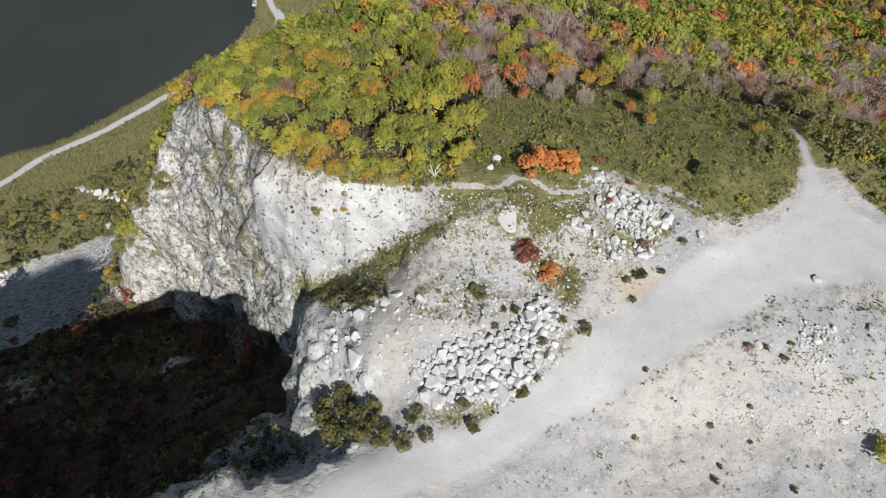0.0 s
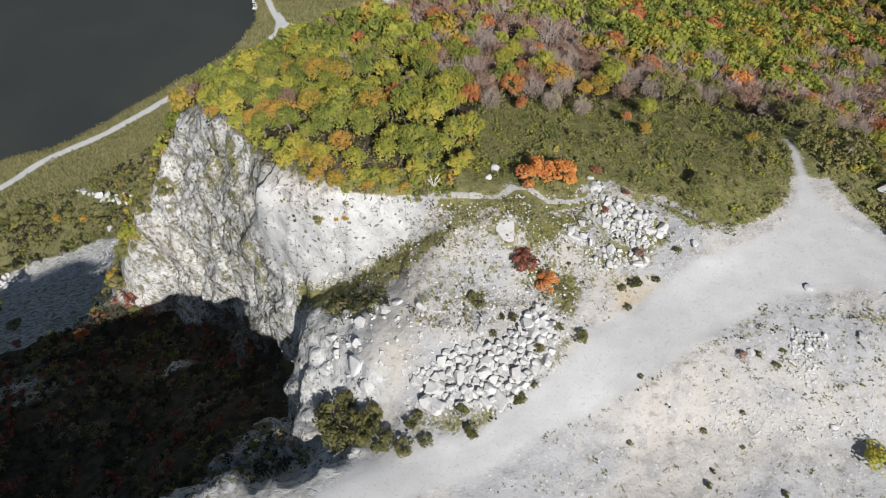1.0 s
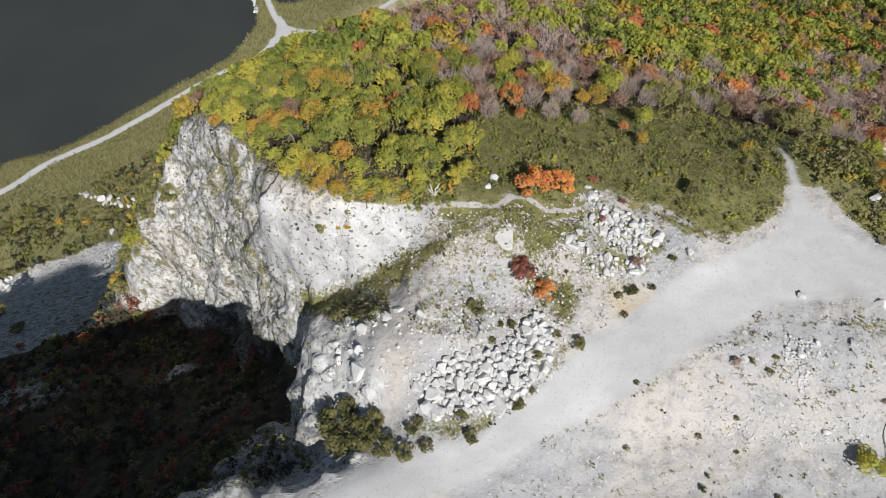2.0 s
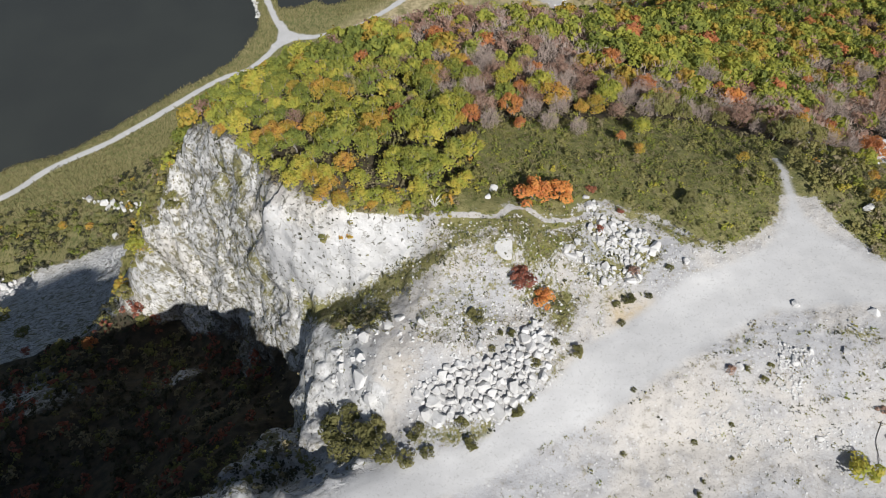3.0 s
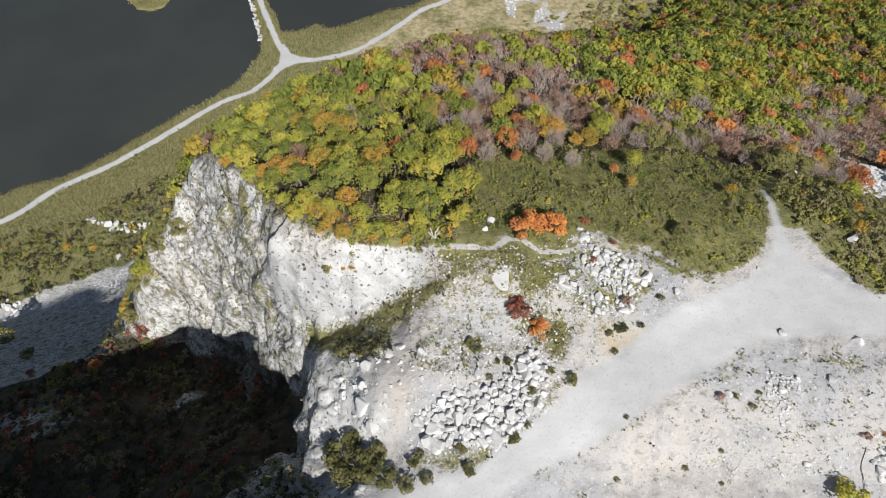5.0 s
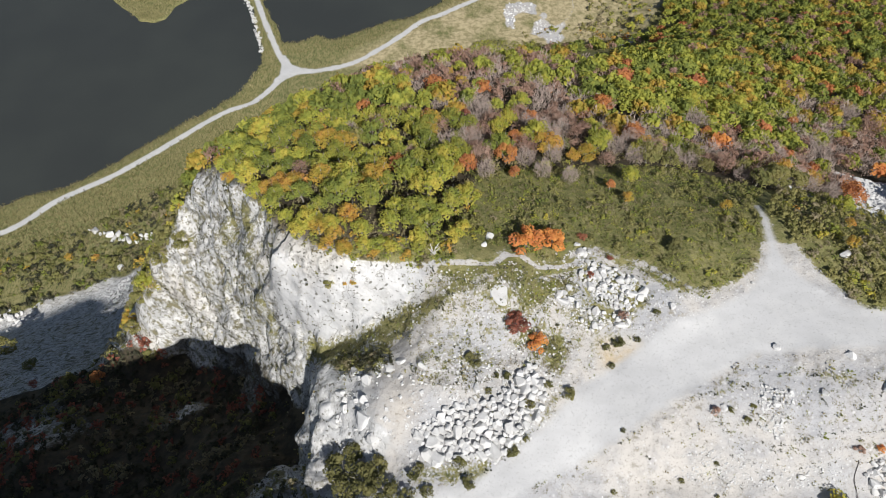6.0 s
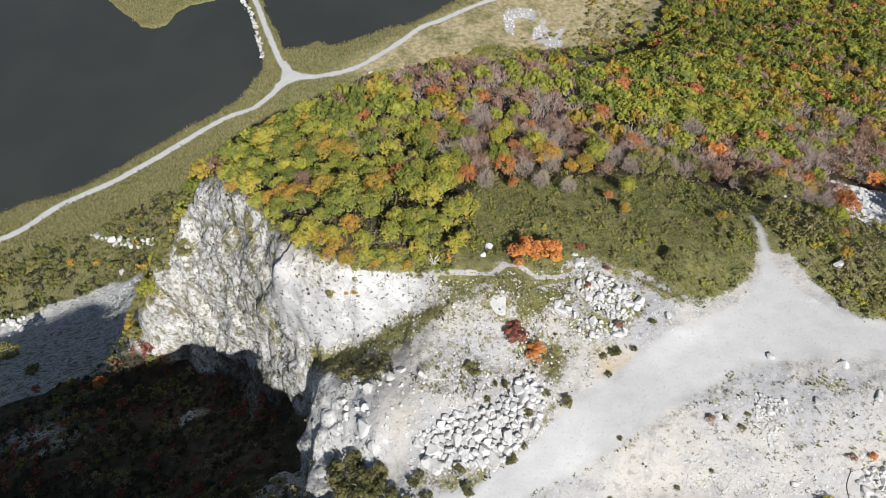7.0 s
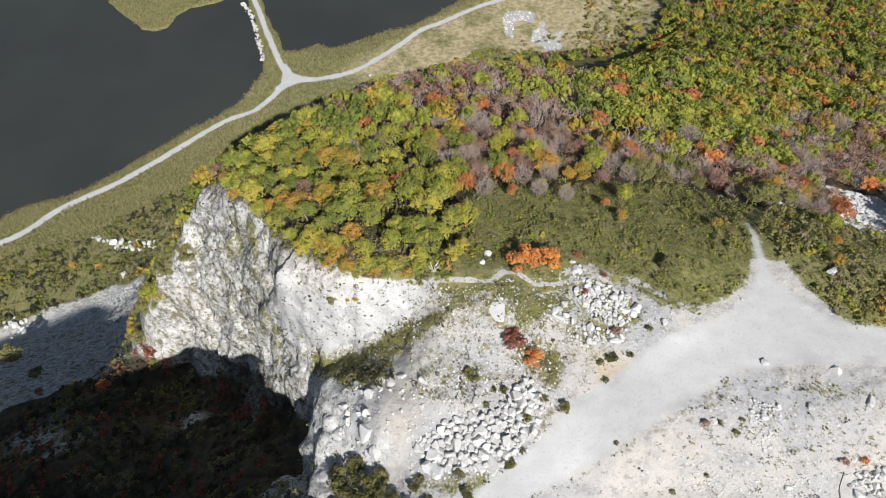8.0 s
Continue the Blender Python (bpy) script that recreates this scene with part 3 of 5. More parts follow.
MOTTLED = [(-8, 63), (6, 66), (14, 63), (20, 56), (20, 47), (12, 49), (4, 44), (-4, 46), (-6, 55)]
CREAM = [(-8.3, 45.1), (-3.8, 46.5), (-2.9, 41.3), (-6.4, 38.4), (-8.2, 40.8)]
WEST_ROCK = [(-215.5, 154.3), (-206.9, 159.6), (-193.3, 167.5), (-178.8, 173.5), (-159.1, 181.4), (-148.0, 174.3), (-128.1, 140.6), (-147.0, 134.5), (-164.0, 125.7), (-196.2, 130.2)]
OCHRE = [(27, 53.5), (33, 53), (31.5, 48.5), (27, 49)]


FOOT_X, FOOT_Z = (list(v) for v in zip(*[(p[0], p[2] + 0.6) for p in LINES["upper_face_foot"]]))


def soft(d, reach):
    """0.5 on the edge of an area, 1 well inside it, 0 well outside."""
    return np.clip(0.5 + 0.5 * d / reach, 0, 1)


def land(x, y, base=None, slope=None):
    """Height of the land and the shares of its covers, for arrays of places."""
    x, y = np.asarray(x, float), np.asarray(y, float)
    z = np.zeros_like(x)
    if base is None:
        base, rise_x, rise_y = spanned(x, y, True)
        slope = np.hypot(rise_x, rise_y)
    flat = 0.5 + 0.25 * fractal(x, y, z, 14, 3, 5)
    low = base < 6
    blend = np.clip((base - 0.5) / 5.0, 0, 1)
    blend = blend * blend * (3 - 2 * blend)
    height = np.where(low, flat + (np.maximum(base, 0.5) - 0.5) * blend, base)
    shore = np.maximum(np.minimum(area_distance(x, y, LAKE), -area_distance(x, y, ISLET)), area_distance(x, y, POND))
    shore = shore + 1.3 * fractal(x, y, z, 9, 3, 9)
    height = np.where(base < 3, height - np.clip((shore + 1.0) / 3.0, 0, 1) * 3.0, height)
    hill = np.clip((base - 4) / 10, 0, 1)
    steep = np.clip((slope - 0.75) / 0.6, 0, 1)
    covers = {}
    quarry = soft(area_distance(x, y, QUARRY_ROAD), 1.6)
    lake_road = np.minimum.reduce([segment_distance(x, y, line)[0] for line in (LAKE_ROAD, LAKE_ROAD_EAST, CAUSEWAY_ROAD)])
    lakeside = np.maximum(soft(1.75 - lake_road + 0.35 * fractal(x, y, z, 6, 2, 19), 1.0), soft(area_distance(x, y, FORK), 1.2))
    covers["road"] = np.maximum(quarry, lakeside)
    dump = np.maximum(soft(np.maximum.reduce([area_distance(x, y, o) for o in (DUMP, DUMP_MID, DUMP_EAST)]) + 0.8 + 1.6 * fractal(x, y, z, 6, 3, 35), 1.6), soft(np.maximum(area_distance(x, y, EAST_SCREE), area_distance(x, y, WEST_SCREE)), 4.0))
    dump = np.maximum(dump, 0.8 * soft(0.8 - segment_distance(x, y, DUMP_TRACK)[0], 1.0))
    wood = soft(area_distance(x, y, WOOD), 3.0) * (1 - dump)
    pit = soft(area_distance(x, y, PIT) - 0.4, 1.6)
    toe = np.clip((base - 3) / 6, 0, 1)
    west_rock = soft(area_distance(x, y, WEST_ROCK) + 2.5 * fractal(x, y, z, 9, 3, 57), 3.0)
    covers["reed"] = (1 - toe) * (1 - 0.75 * dump) * (1 - west_rock)
    bare_back = np.clip((-30 - x) / 10, 0, 1) * np.clip((y - 132) / 10, 0, 1)
    # litter in the wood; over the pit and near rib it paints deeper shade
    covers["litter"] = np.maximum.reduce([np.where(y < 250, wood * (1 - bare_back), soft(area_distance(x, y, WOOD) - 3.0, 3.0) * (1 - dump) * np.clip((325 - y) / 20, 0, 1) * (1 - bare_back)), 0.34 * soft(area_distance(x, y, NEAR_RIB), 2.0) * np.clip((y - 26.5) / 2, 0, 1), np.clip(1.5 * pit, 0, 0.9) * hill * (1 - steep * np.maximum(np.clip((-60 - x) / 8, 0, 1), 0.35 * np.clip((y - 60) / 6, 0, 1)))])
    foot = np.interp(x, FOOT_X, FOOT_Z) + 0.7 * fractal(x, y, z, 4, 2, 33)
    bowl = soft(base - foot, 0.7) * soft(y - 60.6, 0.8) * soft(66.4 - y + np.maximum(-24 - x, 0) * 0.8, 1.0) * np.clip((x + 33.5) / 3, 0, 1) * np.clip((1 - x) / 4, 0, 1)
    turf = np.maximum.reduce(
        [soft(area_distance(x, y, MEADOW), 2.0), soft(area_distance(x, y, EAST_SCRUB), 2.0), 0.62 * soft(area_distance(x, y, LEDGE_TURF), 2.0), 0.47 * soft(area_distance(x, y, PATCHY_TURF), 3.0), 0.80 * soft(area_distance(x, y, BANK_GRASS), 1.6), 0.62 * soft(area_distance(x, y, LOWER_GRASS), 1.6), 0.60 * soft(area_distance(x, y, UPPER_VERGE), 1.2), 0.52 * soft(area_distance(x, y, SCREE_GRASS), 2.0), 0.52 * soft(area_distance(x, y, CLEFT), 1.6), 0.84 * soft(area_distance(x, y, TRAIL_SIDE), 1.0)]
        + [0.56 * soft(area_distance(x, y, PILE_TURF), 2.0), 0.34 * soft(area_distance(x, y, NOTCH_TURF), 4.0), 0.44 * soft(area_distance(x, y, BANK_TURF), 1.2), 0.40 * soft(area_distance(x, y, RIB_TURF), 5.0), 0.8 * soft(area_distance(x, y, WEST_FLANK), 4.0), 0.38 * soft(area_distance(x, y, MOTTLED), 4.0), 0.42 * soft(area_distance(x, y, VERGE_TURF), 3.0), 0.50 * soft(area_distance(x, y, MOSS), 3.0), 0.85 * soft(area_distance(x, y, CREST), 1.0)]
    )
    top = hill * np.clip((y - 71) / 2, 0, 1) * np.clip((x + 34) / 4, 0, 1) * (1 - quarry) * (1 - steep)
    turf = np.maximum(turf, 0.9 * np.clip((y - 230) / 10, 0, 1) * np.clip(hill + toe, 0, 1))
    turf = np.maximum(turf, np.maximum(0.9 * top, np.where((x < -64) & (x > -118), 0.55 * hill * (1 - steep), 0)))
    turf = np.maximum(turf, 0.85 * bare_back * np.clip(hill + toe, 0, 1))
    covers["turf"] = turf * (1 - dump) * (1 - bowl) * (1 - 0.9 * west_rock)
    trail = segment_distance(x, y, [(-1, 66.3), (4, 66), (9, 65.7), (11.5, 68), (14, 67.6), (16.6, 65.9), (20.5, 66.2), (24, 67.6)])[0]
    covers["turf"] = covers["turf"] * (1 - np.clip(1.25 - trail / (0.5 + 0.3 * fractal(x, y, z, 2.5, 2, 39)).clip(0.15, 1), 0, 1))
    west_wall = (x < -118) * np.clip((base - 6) / 6, 0, 1) * (1 - pit)
    covers["rock"] = np.clip(steep + 0.8 * west_rock + west_wall + 0.5 * np.clip((2 - x + 2 * fractal(x, y, z, 4, 2, 31)) / 14, 0, 1) * hill * (1 - wood), 0, 1) * (1 - wood * 0.7)
    fresh = 1.1 * bowl + np.exp(-(((x + 12) / 6) ** 2 + ((y - 43) / 7) ** 2))
    covers["fresh"] = np.clip(fresh, 0, 1) * 0.85
    # real lichen in the west; the near rib's share only darkens it as shade
    covers["lichen_and_shade"] = np.maximum(soft(area_distance(x, y, NEAR_RIB), 3.0), 0) + np.clip((-27 - x + 2 * fractal(x, y, z, 6, 2, 37)) / 6, 0, 1) * (1 - bowl) * hill
    covers["dry"] = soft(area_distance(x, y, DRY_MEADOW), 8.0)
    covers["ochre"] = np.maximum(soft(area_distance(x, y, OCHRE), 1.6), 0.22 * soft(area_distance(x, y, CREAM), 2.0))
    # relief: smooth on the road, rubbly elsewhere
    rough = (1 - quarry) * (1 - lakeside)
    height = height + hill * rough * ((0.28 + 0.25 * soft(area_distance(x, y, MOTTLED), 4.0)) * fractal(x, y, z, 5, 3, 21) + 0.10 * fractal(x, y, z, 1.3, 2, 23)) + hill * (1 - 0.8 * quarry) * 0.12 * fractal(x, y, z, 9, 2, 29)
    return height, slope, covers, hill


SHEET = {}


def ground_at(x, y):
    """Height of the finished sheet of land at a place of the plan."""
    k = int(np.clip(np.searchsorted(GRID_X, x) - 1, 0, len(GRID_X) - 2))
    share = (x - GRID_X[k]) / (GRID_X[k + 1] - GRID_X[k])
    near, far = (float(np.interp(y, SHEET["y"][:, c], SHEET["z"][:, c])) for c in (k, k + 1))
    return near + (far - near) * share


def spaced(*stretches):
    """Rising stations from stretches of (start, end, step)."""
    out = []
    for a, b, step in stretches:
        n = max(1, round((b - a) / step))
        out += [a + (b - a) * k / n for k in range(n)]
    return np.array(out + [stretches[-1][1]])


GRID_X = spaced((-4000, -1000, 750), (-1000, -420, 60), (-420, -260, 8), (-260, -200, 2.2), (-200, -110, 1.2), (-110, -78, 0.9), (-78, 40, 0.42), (40, 76, 0.5), (76, 140, 1.8), (140, 340, 5), (340, 1000, 60), (1000, 4000, 750))
SOUTH_Y = spaced((-4000, -600, 850), (-600, -80, 40), (-80, 12, 4), (12, 24, 0.8))
NORTH_Y = spaced((118, 175, 1.25), (175, 205, 1.9), (205, 420, 1.8), (420, 620, 12), (620, 1000, 50), (1000, 4500, 700))


def cliff_rows(count=280):
    """Rows of the sheet between y = 24 and 118 for every column, set closer where the land is steep, so that the faces stay even."""
    ys = np.linspace(24, 118, 420)
    cx, cy = np.meshgrid(GRID_X, ys)
    z = spanned(cx, cy)
    z[:, (GRID_X < -100) | (GRID_X > 100)] = 0
    run = np.cumsum(np.hypot(np.diff(ys)[:, None] * 1.0, np.diff(z, axis=0) * 0.75), axis=0)
    run = np.vstack([np.zeros((1, run.shape[1])), run]) / run[-1]
    window = 9
    padded = np.pad(run, ((0, 0), (window, window)), mode="edge")
    run = sum(padded[:, k : k + run.shape[1]] for k in range(2 * window + 1)) / (2 * window + 1)
    want = np.linspace(0, 1, count + 1)
    return np.stack([np.interp(want, run[:, k], ys) for k in range(len(GRID_X))], 1)


def build_ground():
    """One sheet of land to the horizon, parted where the covers change into rock face, roads and open ground."""
    gy = np.vstack([np.repeat(SOUTH_Y[:-1, None], len(GRID_X), 1), cliff_rows(), np.repeat(NORTH_Y[1:, None], len(GRID_X), 1)])
    gx = np.repeat(GRID_X[None, :], len(gy), 0)
    base, dzdx, dzdy = spanned(gx, gy, True)
    height, slope, covers, hill = land(gx, gy, base, np.hypot(dzdx, dzdy))
    SHEET["y"], SHEET["z"] = gy, height
    ny, nx = gx.shape
    # rock stands out and falls back along its own normal
    size = np.sqrt(1 + dzdx**2 + dzdy**2)
    near = (gx > -82) & (gx < 42) & (gy > 20) & (gy < 120)
    craggy = np.clip((slope - 0.6) / 0.9, 0, 1) * hill * near
    craggy = np.maximum(craggy, 0.95 * soft(area_distance(gx, gy, NEAR_RIB), 3.0))
    craggy = np.maximum(craggy, 0.28 * soft(area_distance(gx, gy, BROW), 4.0))
    fx, fy, fz = gx, gy, height
    joints = np.abs(fractal(fx + 0.3 * fz, fy, fz * 0.7, 17.0, 2, 47))
    across, down = 0.87 * fx + 0.5 * fz, 0.87 * fz - 0.5 * fx  # the beds lean over to the east
    knobs = fractal(across, fy, down * 0.65, 3.2, 3, 71, 0.55)
    holes = np.clip(fractal(across, fy, down * 0.75, 2.1, 2, 73) - 0.38, 0, 1)
    bulge = 1.05 * fractal(fx, fy, fz, 9, 3, 41) + 0.36 * knobs - 1.2 * holes - 0.5 * np.clip(0.07 - joints, 0, 1) / 0.07
    facets = 2.6 * fractal(fx + 0.25 * fz, fy, fz * 0.8, 7.5, 3, 67)
    step = np.floor(facets)
    bulge = bulge + 0.75 * (step + np.clip((facets - step) * 6, 0, 1))
    # a leaning slab stands out over a long crack on the west pillar
    away, _ = segment_distance(fx, fz, [(-80, 119), (-77.5, 115.5), (-74.5, 111.5), (-68.5, 108.5)])
    over = fz > np.interp(fx, [-80, -77.5, -74.5, -68.5], [119, 115.5, 111.5, 108.5])
    bulge = bulge + near * (fx < -66) * np.where(over, 1.5 * np.exp(-away / 4.0), -0.7 * np.exp(-away / 1.0))
    bulge = bulge * (1 - 0.85 * covers["fresh"])
    bulge = bulge * craggy
    px, py, pz = gx - bulge * dzdx / size, gy - bulge * dzdy / size, height + bulge / size
    west = np.clip((slope - 0.5) / 0.5, 0, 1) * hill * (gx <= -82)
    pz = pz + west * (1.5 * fractal(gx, gy, height, 12, 3, 51) + 0.8 * fractal(gx + 0.5 * gy, gy * 0.4, height, 3.0, 2, 53))
    points = np.stack([px, py, pz], -1).reshape(-1, 3)
    index = np.arange(ny * nx).reshape(ny, nx)
    faces = np.stack([index[:-1, :-1], index[:-1, 1:], index[1:, 1:], index[1:, :-1]], -1).reshape(-1, 4)

    def on_face(v):
        v = v.ravel()
        return v[faces].mean(1)

    road = on_face(covers["road"]) > 0.5
    quarry = road & (on_face(hill) > 0.5)
    rock = ~road & (on_face(covers["rock"]) > 0.5) & (on_face(covers["turf"]) < 0.5)
    plots = [("road_quarry", quarry, True, "pale crushed limestone quarry road, dusty and worn", "road"), ("road_lakeside", road & ~quarry, True, "pale gravel lane along the lake and over the causeway", "road"), ("rock_face", rock, True, "weathered white and grey limestone quarry cliff", "cliff"), ("ground", ~road & ~rock, True, "gravel, dry turf, leaf litter and reeds over the hill", "ground")]
    for name, mask, smooth, label, category in plots:
        some = faces[mask]
        used, local = np.unique(some, return_inverse=True)
        data = quick_mesh(name, points[used], local.reshape(-1, 4), GROUND, smooth)
        for cover, values in covers.items():
            data.attributes.new(cover, "FLOAT", "POINT").data.foreach_set("value", values.ravel()[used].astype(np.float32))
        tagged(new(name, data), label, category, kind="structure")
    pick = near.ravel() & (craggy.ravel() > 0.35) & ((covers["fresh"].ravel() < 0.4) | (hash01(np.arange(gx.size), 3, 5, 7) < 0.25))
    return points[pick], np.stack([-dzdx / size, -dzdy / size, 1 / size], -1).reshape(-1, 3)[pick]


CRAG_POINTS, CRAG_NORMALS = build_ground()

lake_mesh = mesh_from("lake", [(-4000, 60, -0.5), (150, 60, -0.5), (150, 4500, -0.5), (-4000, 4500, -0.5)], [(0, 1, 2, 3)], WATER)
tagged(new("water", lake_mesh), "dark still murky lake water", "lake", kind="structure")


# ---- trees ----
def part(name, data, parent, label=""):
    ob = new(name, data)
    ob.parent = parent
    return tagged(ob, label)


def cards(centres, normals, sizes, rng, fold=0.25, narrow=0.75):
    """Small folded leaf sprays: four corners each, turned at random about their normals."""
    n = len(centres)
    normals = normals / np.linalg.norm(normals, axis=1)[:, None]
    side = np.cross(normals, rng.normal(size=(n, 3)))
    side /= np.linalg.norm(side, axis=1)[:, None]
    along = np.cross(normals, side)
    s = sizes[:, None] / 2
    corner = lambda a, b, c: centres + side * s * a + along * s * b * narrow + normals * s * c
    wob = rng.uniform(0.6, 1.25, (4, n, 1))
    pts = np.stack([corner(-1, 0, 0) * 1, corner(0.1, -1, -fold), corner(1, 0.1, 0), corner(-0.1, 1, -fold)], 1)
    mid = pts.mean(1, keepdims=True)
    pts = mid + (pts - mid) * np.moveaxis(wob, 0, 1)
    return pts.reshape(-1, 3), np.arange(4 * n).reshape(-1, 4)


def crown_cards(rng, radius, low, high, lobes, leaves, size):
    """A crown of leaf sprays over rounded boughs of many sizes, uneven and with dark gaps between them."""
    angle, far = rng.uniform(0, 2 * math.pi, lobes), np.sqrt(rng.uniform(0.02, 1, lobes)) * radius * 0.70
    tall = high - low
    lobe = np.stack([np.cos(angle) * far, np.sin(angle) * far, low + tall * (0.22 + 0.56 * (1 - (far / radius) ** 1.6) * rng.uniform(0.55, 1.15, lobes))], -1)
    lobe_r = radius * rng.uniform(0.14, 0.34, lobes)
    stretch = rng.uniform(0.7, 1.3, (lobes, 3)) * (1, 1, 0.85)
    pick = rng.choice(lobes, leaves, p=lobe_r**2 / (lobe_r**2).sum())
    way = rng.normal(size=(leaves, 3))
    way[:, 2] = np.abs(way[:, 2]) * 1.0 - 0.3
    way /= np.linalg.norm(way, axis=1)[:, None]
    reach = lobe_r[pick] * rng.uniform(0.74, 1.08, leaves)
    centre = lobe[pick] + way * reach[:, None] * stretch[pick]
    normal = way + rng.normal(size=(leaves, 3)) * 0.42 + np.array([0.08, -0.22, 0.3])
    return cards(centre, normal, size * rng.uniform(0.6, 1.35, leaves), rng)


def tube(points, radii, sides=5):
    """A tapering limb through points."""
    pts, faces = [], []
    for k, (p, r) in enumerate(zip(points, radii)):
        for s in range(sides):
            a = 2 * math.pi * s / sides
            pts.append((p[0] + r * math.cos(a), p[1] + r * math.sin(a), p[2]))
        if k:
            for s in range(sides):
                i, j = (k - 1) * sides + s, (k - 1) * sides + (s + 1) % sides
                faces.append((i, j, j + sides, i + sides))
    return pts, faces


def trunk_parts(rng, high, spread, limbs=4, thick=0.16):
    """A leaning tapered trunk that forks into limbs."""
    pts, faces = [], []

    def add(p, f):
        base = len(pts)
        pts.extend(p)
        faces.extend(tuple(v + base for v in q) for q in f)

    lean = rng.normal(size=2) * 0.12 * high
    fork = high * 0.38
    add(*tube([(0, 0, -0.5), (lean[0] * 0.15, lean[1] * 0.15, fork * 0.5), (lean[0] * 0.4, lean[1] * 0.4, fork), (lean[0], lean[1], high * 0.82)], [thick * 1.25, thick, thick * 0.75, thick * 0.2], 6))
    for k in range(limbs):
        a = 2 * math.pi * (k + rng.uniform(-0.3, 0.3)) / limbs
        start = np.array([lean[0] * 0.35, lean[1] * 0.35, fork * rng.uniform(0.65, 1.15)])
        tip = np.array([math.cos(a) * spread * 0.72, math.sin(a) * spread * 0.72, high * rng.uniform(0.66, 0.9)])
        bend = start + (tip - start) * 0.5 + np.array([math.cos(a), math.sin(a), -0.25]) * spread * 0.12
        add(*tube([start, bend, tip], [thick * 0.55, thick * 0.36, thick * 0.1], 4))
    return pts, faces


def twig_cards(rng, radius, low, high, count, wide=0.085):
    """Bare twigs fanning up and out."""
    a, far = rng.uniform(0, 2 * math.pi, count), np.sqrt(rng.uniform(0, 1, count)) * radius * 0.8
    lump = 0.75 + 0.25 * np.sin(3 * a + 2.2 * far)
    z = low + (high - low) * rng.uniform(0.05, 0.85, count) * (1.0 - 0.35 * (far / radius) ** 2) * lump
    start = np.stack([np.cos(a) * far, np.sin(a) * far, z], -1)
    way = np.stack([np.cos(a) * 0.3, np.sin(a) * 0.3, np.ones(count)], -1) + rng.normal(size=(count, 3)) * 0.42
    way /= np.linalg.norm(way, axis=1)[:, None]
    long = rng.uniform(0.5, 1.15, count)[:, None] * radius * 0.42
    side = np.cross(way, rng.normal(size=(count, 3)))
    side *= wide / 2 / np.linalg.norm(side, axis=1)[:, None]
    tip = start + way * long
    pts = np.stack([start - side, start + side, tip + side * 0.35, tip - side * 0.35], 1)
    return pts.reshape(-1, 3), np.arange(4 * count).reshape(-1, 4)


TREE_RADIUS, TREE_HIGH = 2.6, 5.6
TREE_LABELS = {
    "green": "green oak with a dense leafy crown",
    "lime": "yellowing oak with a lime-green autumn crown",
    "gold": "golden orange autumn tree with a full crown",
    "red": "rusty red autumn tree with pale limbs",
    "orange": "bright orange autumn tree",
    "brown": "thin tree with withered brown leaves",
    "bare": "leafless grey-brown tree with fanned twigs",
    "olive": "olive-green scrubby tree with a loose crown",
    "wine": "small wine-red autumn tree",
}


def tree_crown(kind, rng, dense=1.0):
    """Crown geometry of one tree of the common size: points, faces."""
    if kind == "bare":
        return twig_cards(rng, TREE_RADIUS, 1.2, TREE_HIGH, int(1100 * dense), 0.045 / math.sqrt(dense))
    if kind == "brown":
        a, fa = twig_cards(rng, TREE_RADIUS, 1.6, TREE_HIGH, int(500 * dense), 0.045 / math.sqrt(dense))
        b, fb = crown_cards(rng, TREE_RADIUS * 0.95, 1.4, TREE_HIGH * 0.95, 14, int(600 * dense), 0.26 / math.sqrt(dense))
        return np.vstack([a, b]), np.vstack([fa, fb + len(a)])
    return crown_cards(rng, TREE_RADIUS, 0.9, TREE_HIGH, 34, int(1150 * dense), 0.37 / math.sqrt(dense))


def make_tree(kind, variant):
    rng = np.random.default_rng(1000 + 37 * variant + sum(map(ord, kind)))
    tree = tagged(new("tree"), TREE_LABELS[kind], "tree", "trees of the hilltop wood")
    part("trunk", mesh_from("trunk", *trunk_parts(rng, TREE_HIGH, TREE_RADIUS, 5, 0.17 if kind not in ("bare", "brown") else 0.09), BARK), tree, "pale grey bark")
    part("crown", quick_mesh("crown", *tree_crown(kind, rng), LEAVES[kind]), tree)
    return tree


TREE_MODELS = {}


def place_tree(kind, x, y, radius, high=None, variant=None):
    """A tree with its foot on the ground at a place of the plan."""
    variant = random.randrange(3) if variant is None else variant
    wide = radius / TREE_RADIUS
    tall = (high or TREE_HIGH * wide ** 0.8 * random.uniform(0.9, 1.12)) / TREE_HIGH
    m = Matrix.LocRotScale((x, y, ground_at(x, y) - 0.1), Euler((0, 0, random.uniform(0, 6.28))), (wide, wide, tall))
    if (kind, variant) not in TREE_MODELS:
        TREE_MODELS[kind, variant] = make_tree(kind, variant)
        TREE_MODELS[kind, variant].matrix_basis = m
        return TREE_MODELS[kind, variant]
    source = TREE_MODELS[kind, variant]
    made = copy_thing(source, Matrix.Identity(4))
    made.matrix_basis = m
    return made


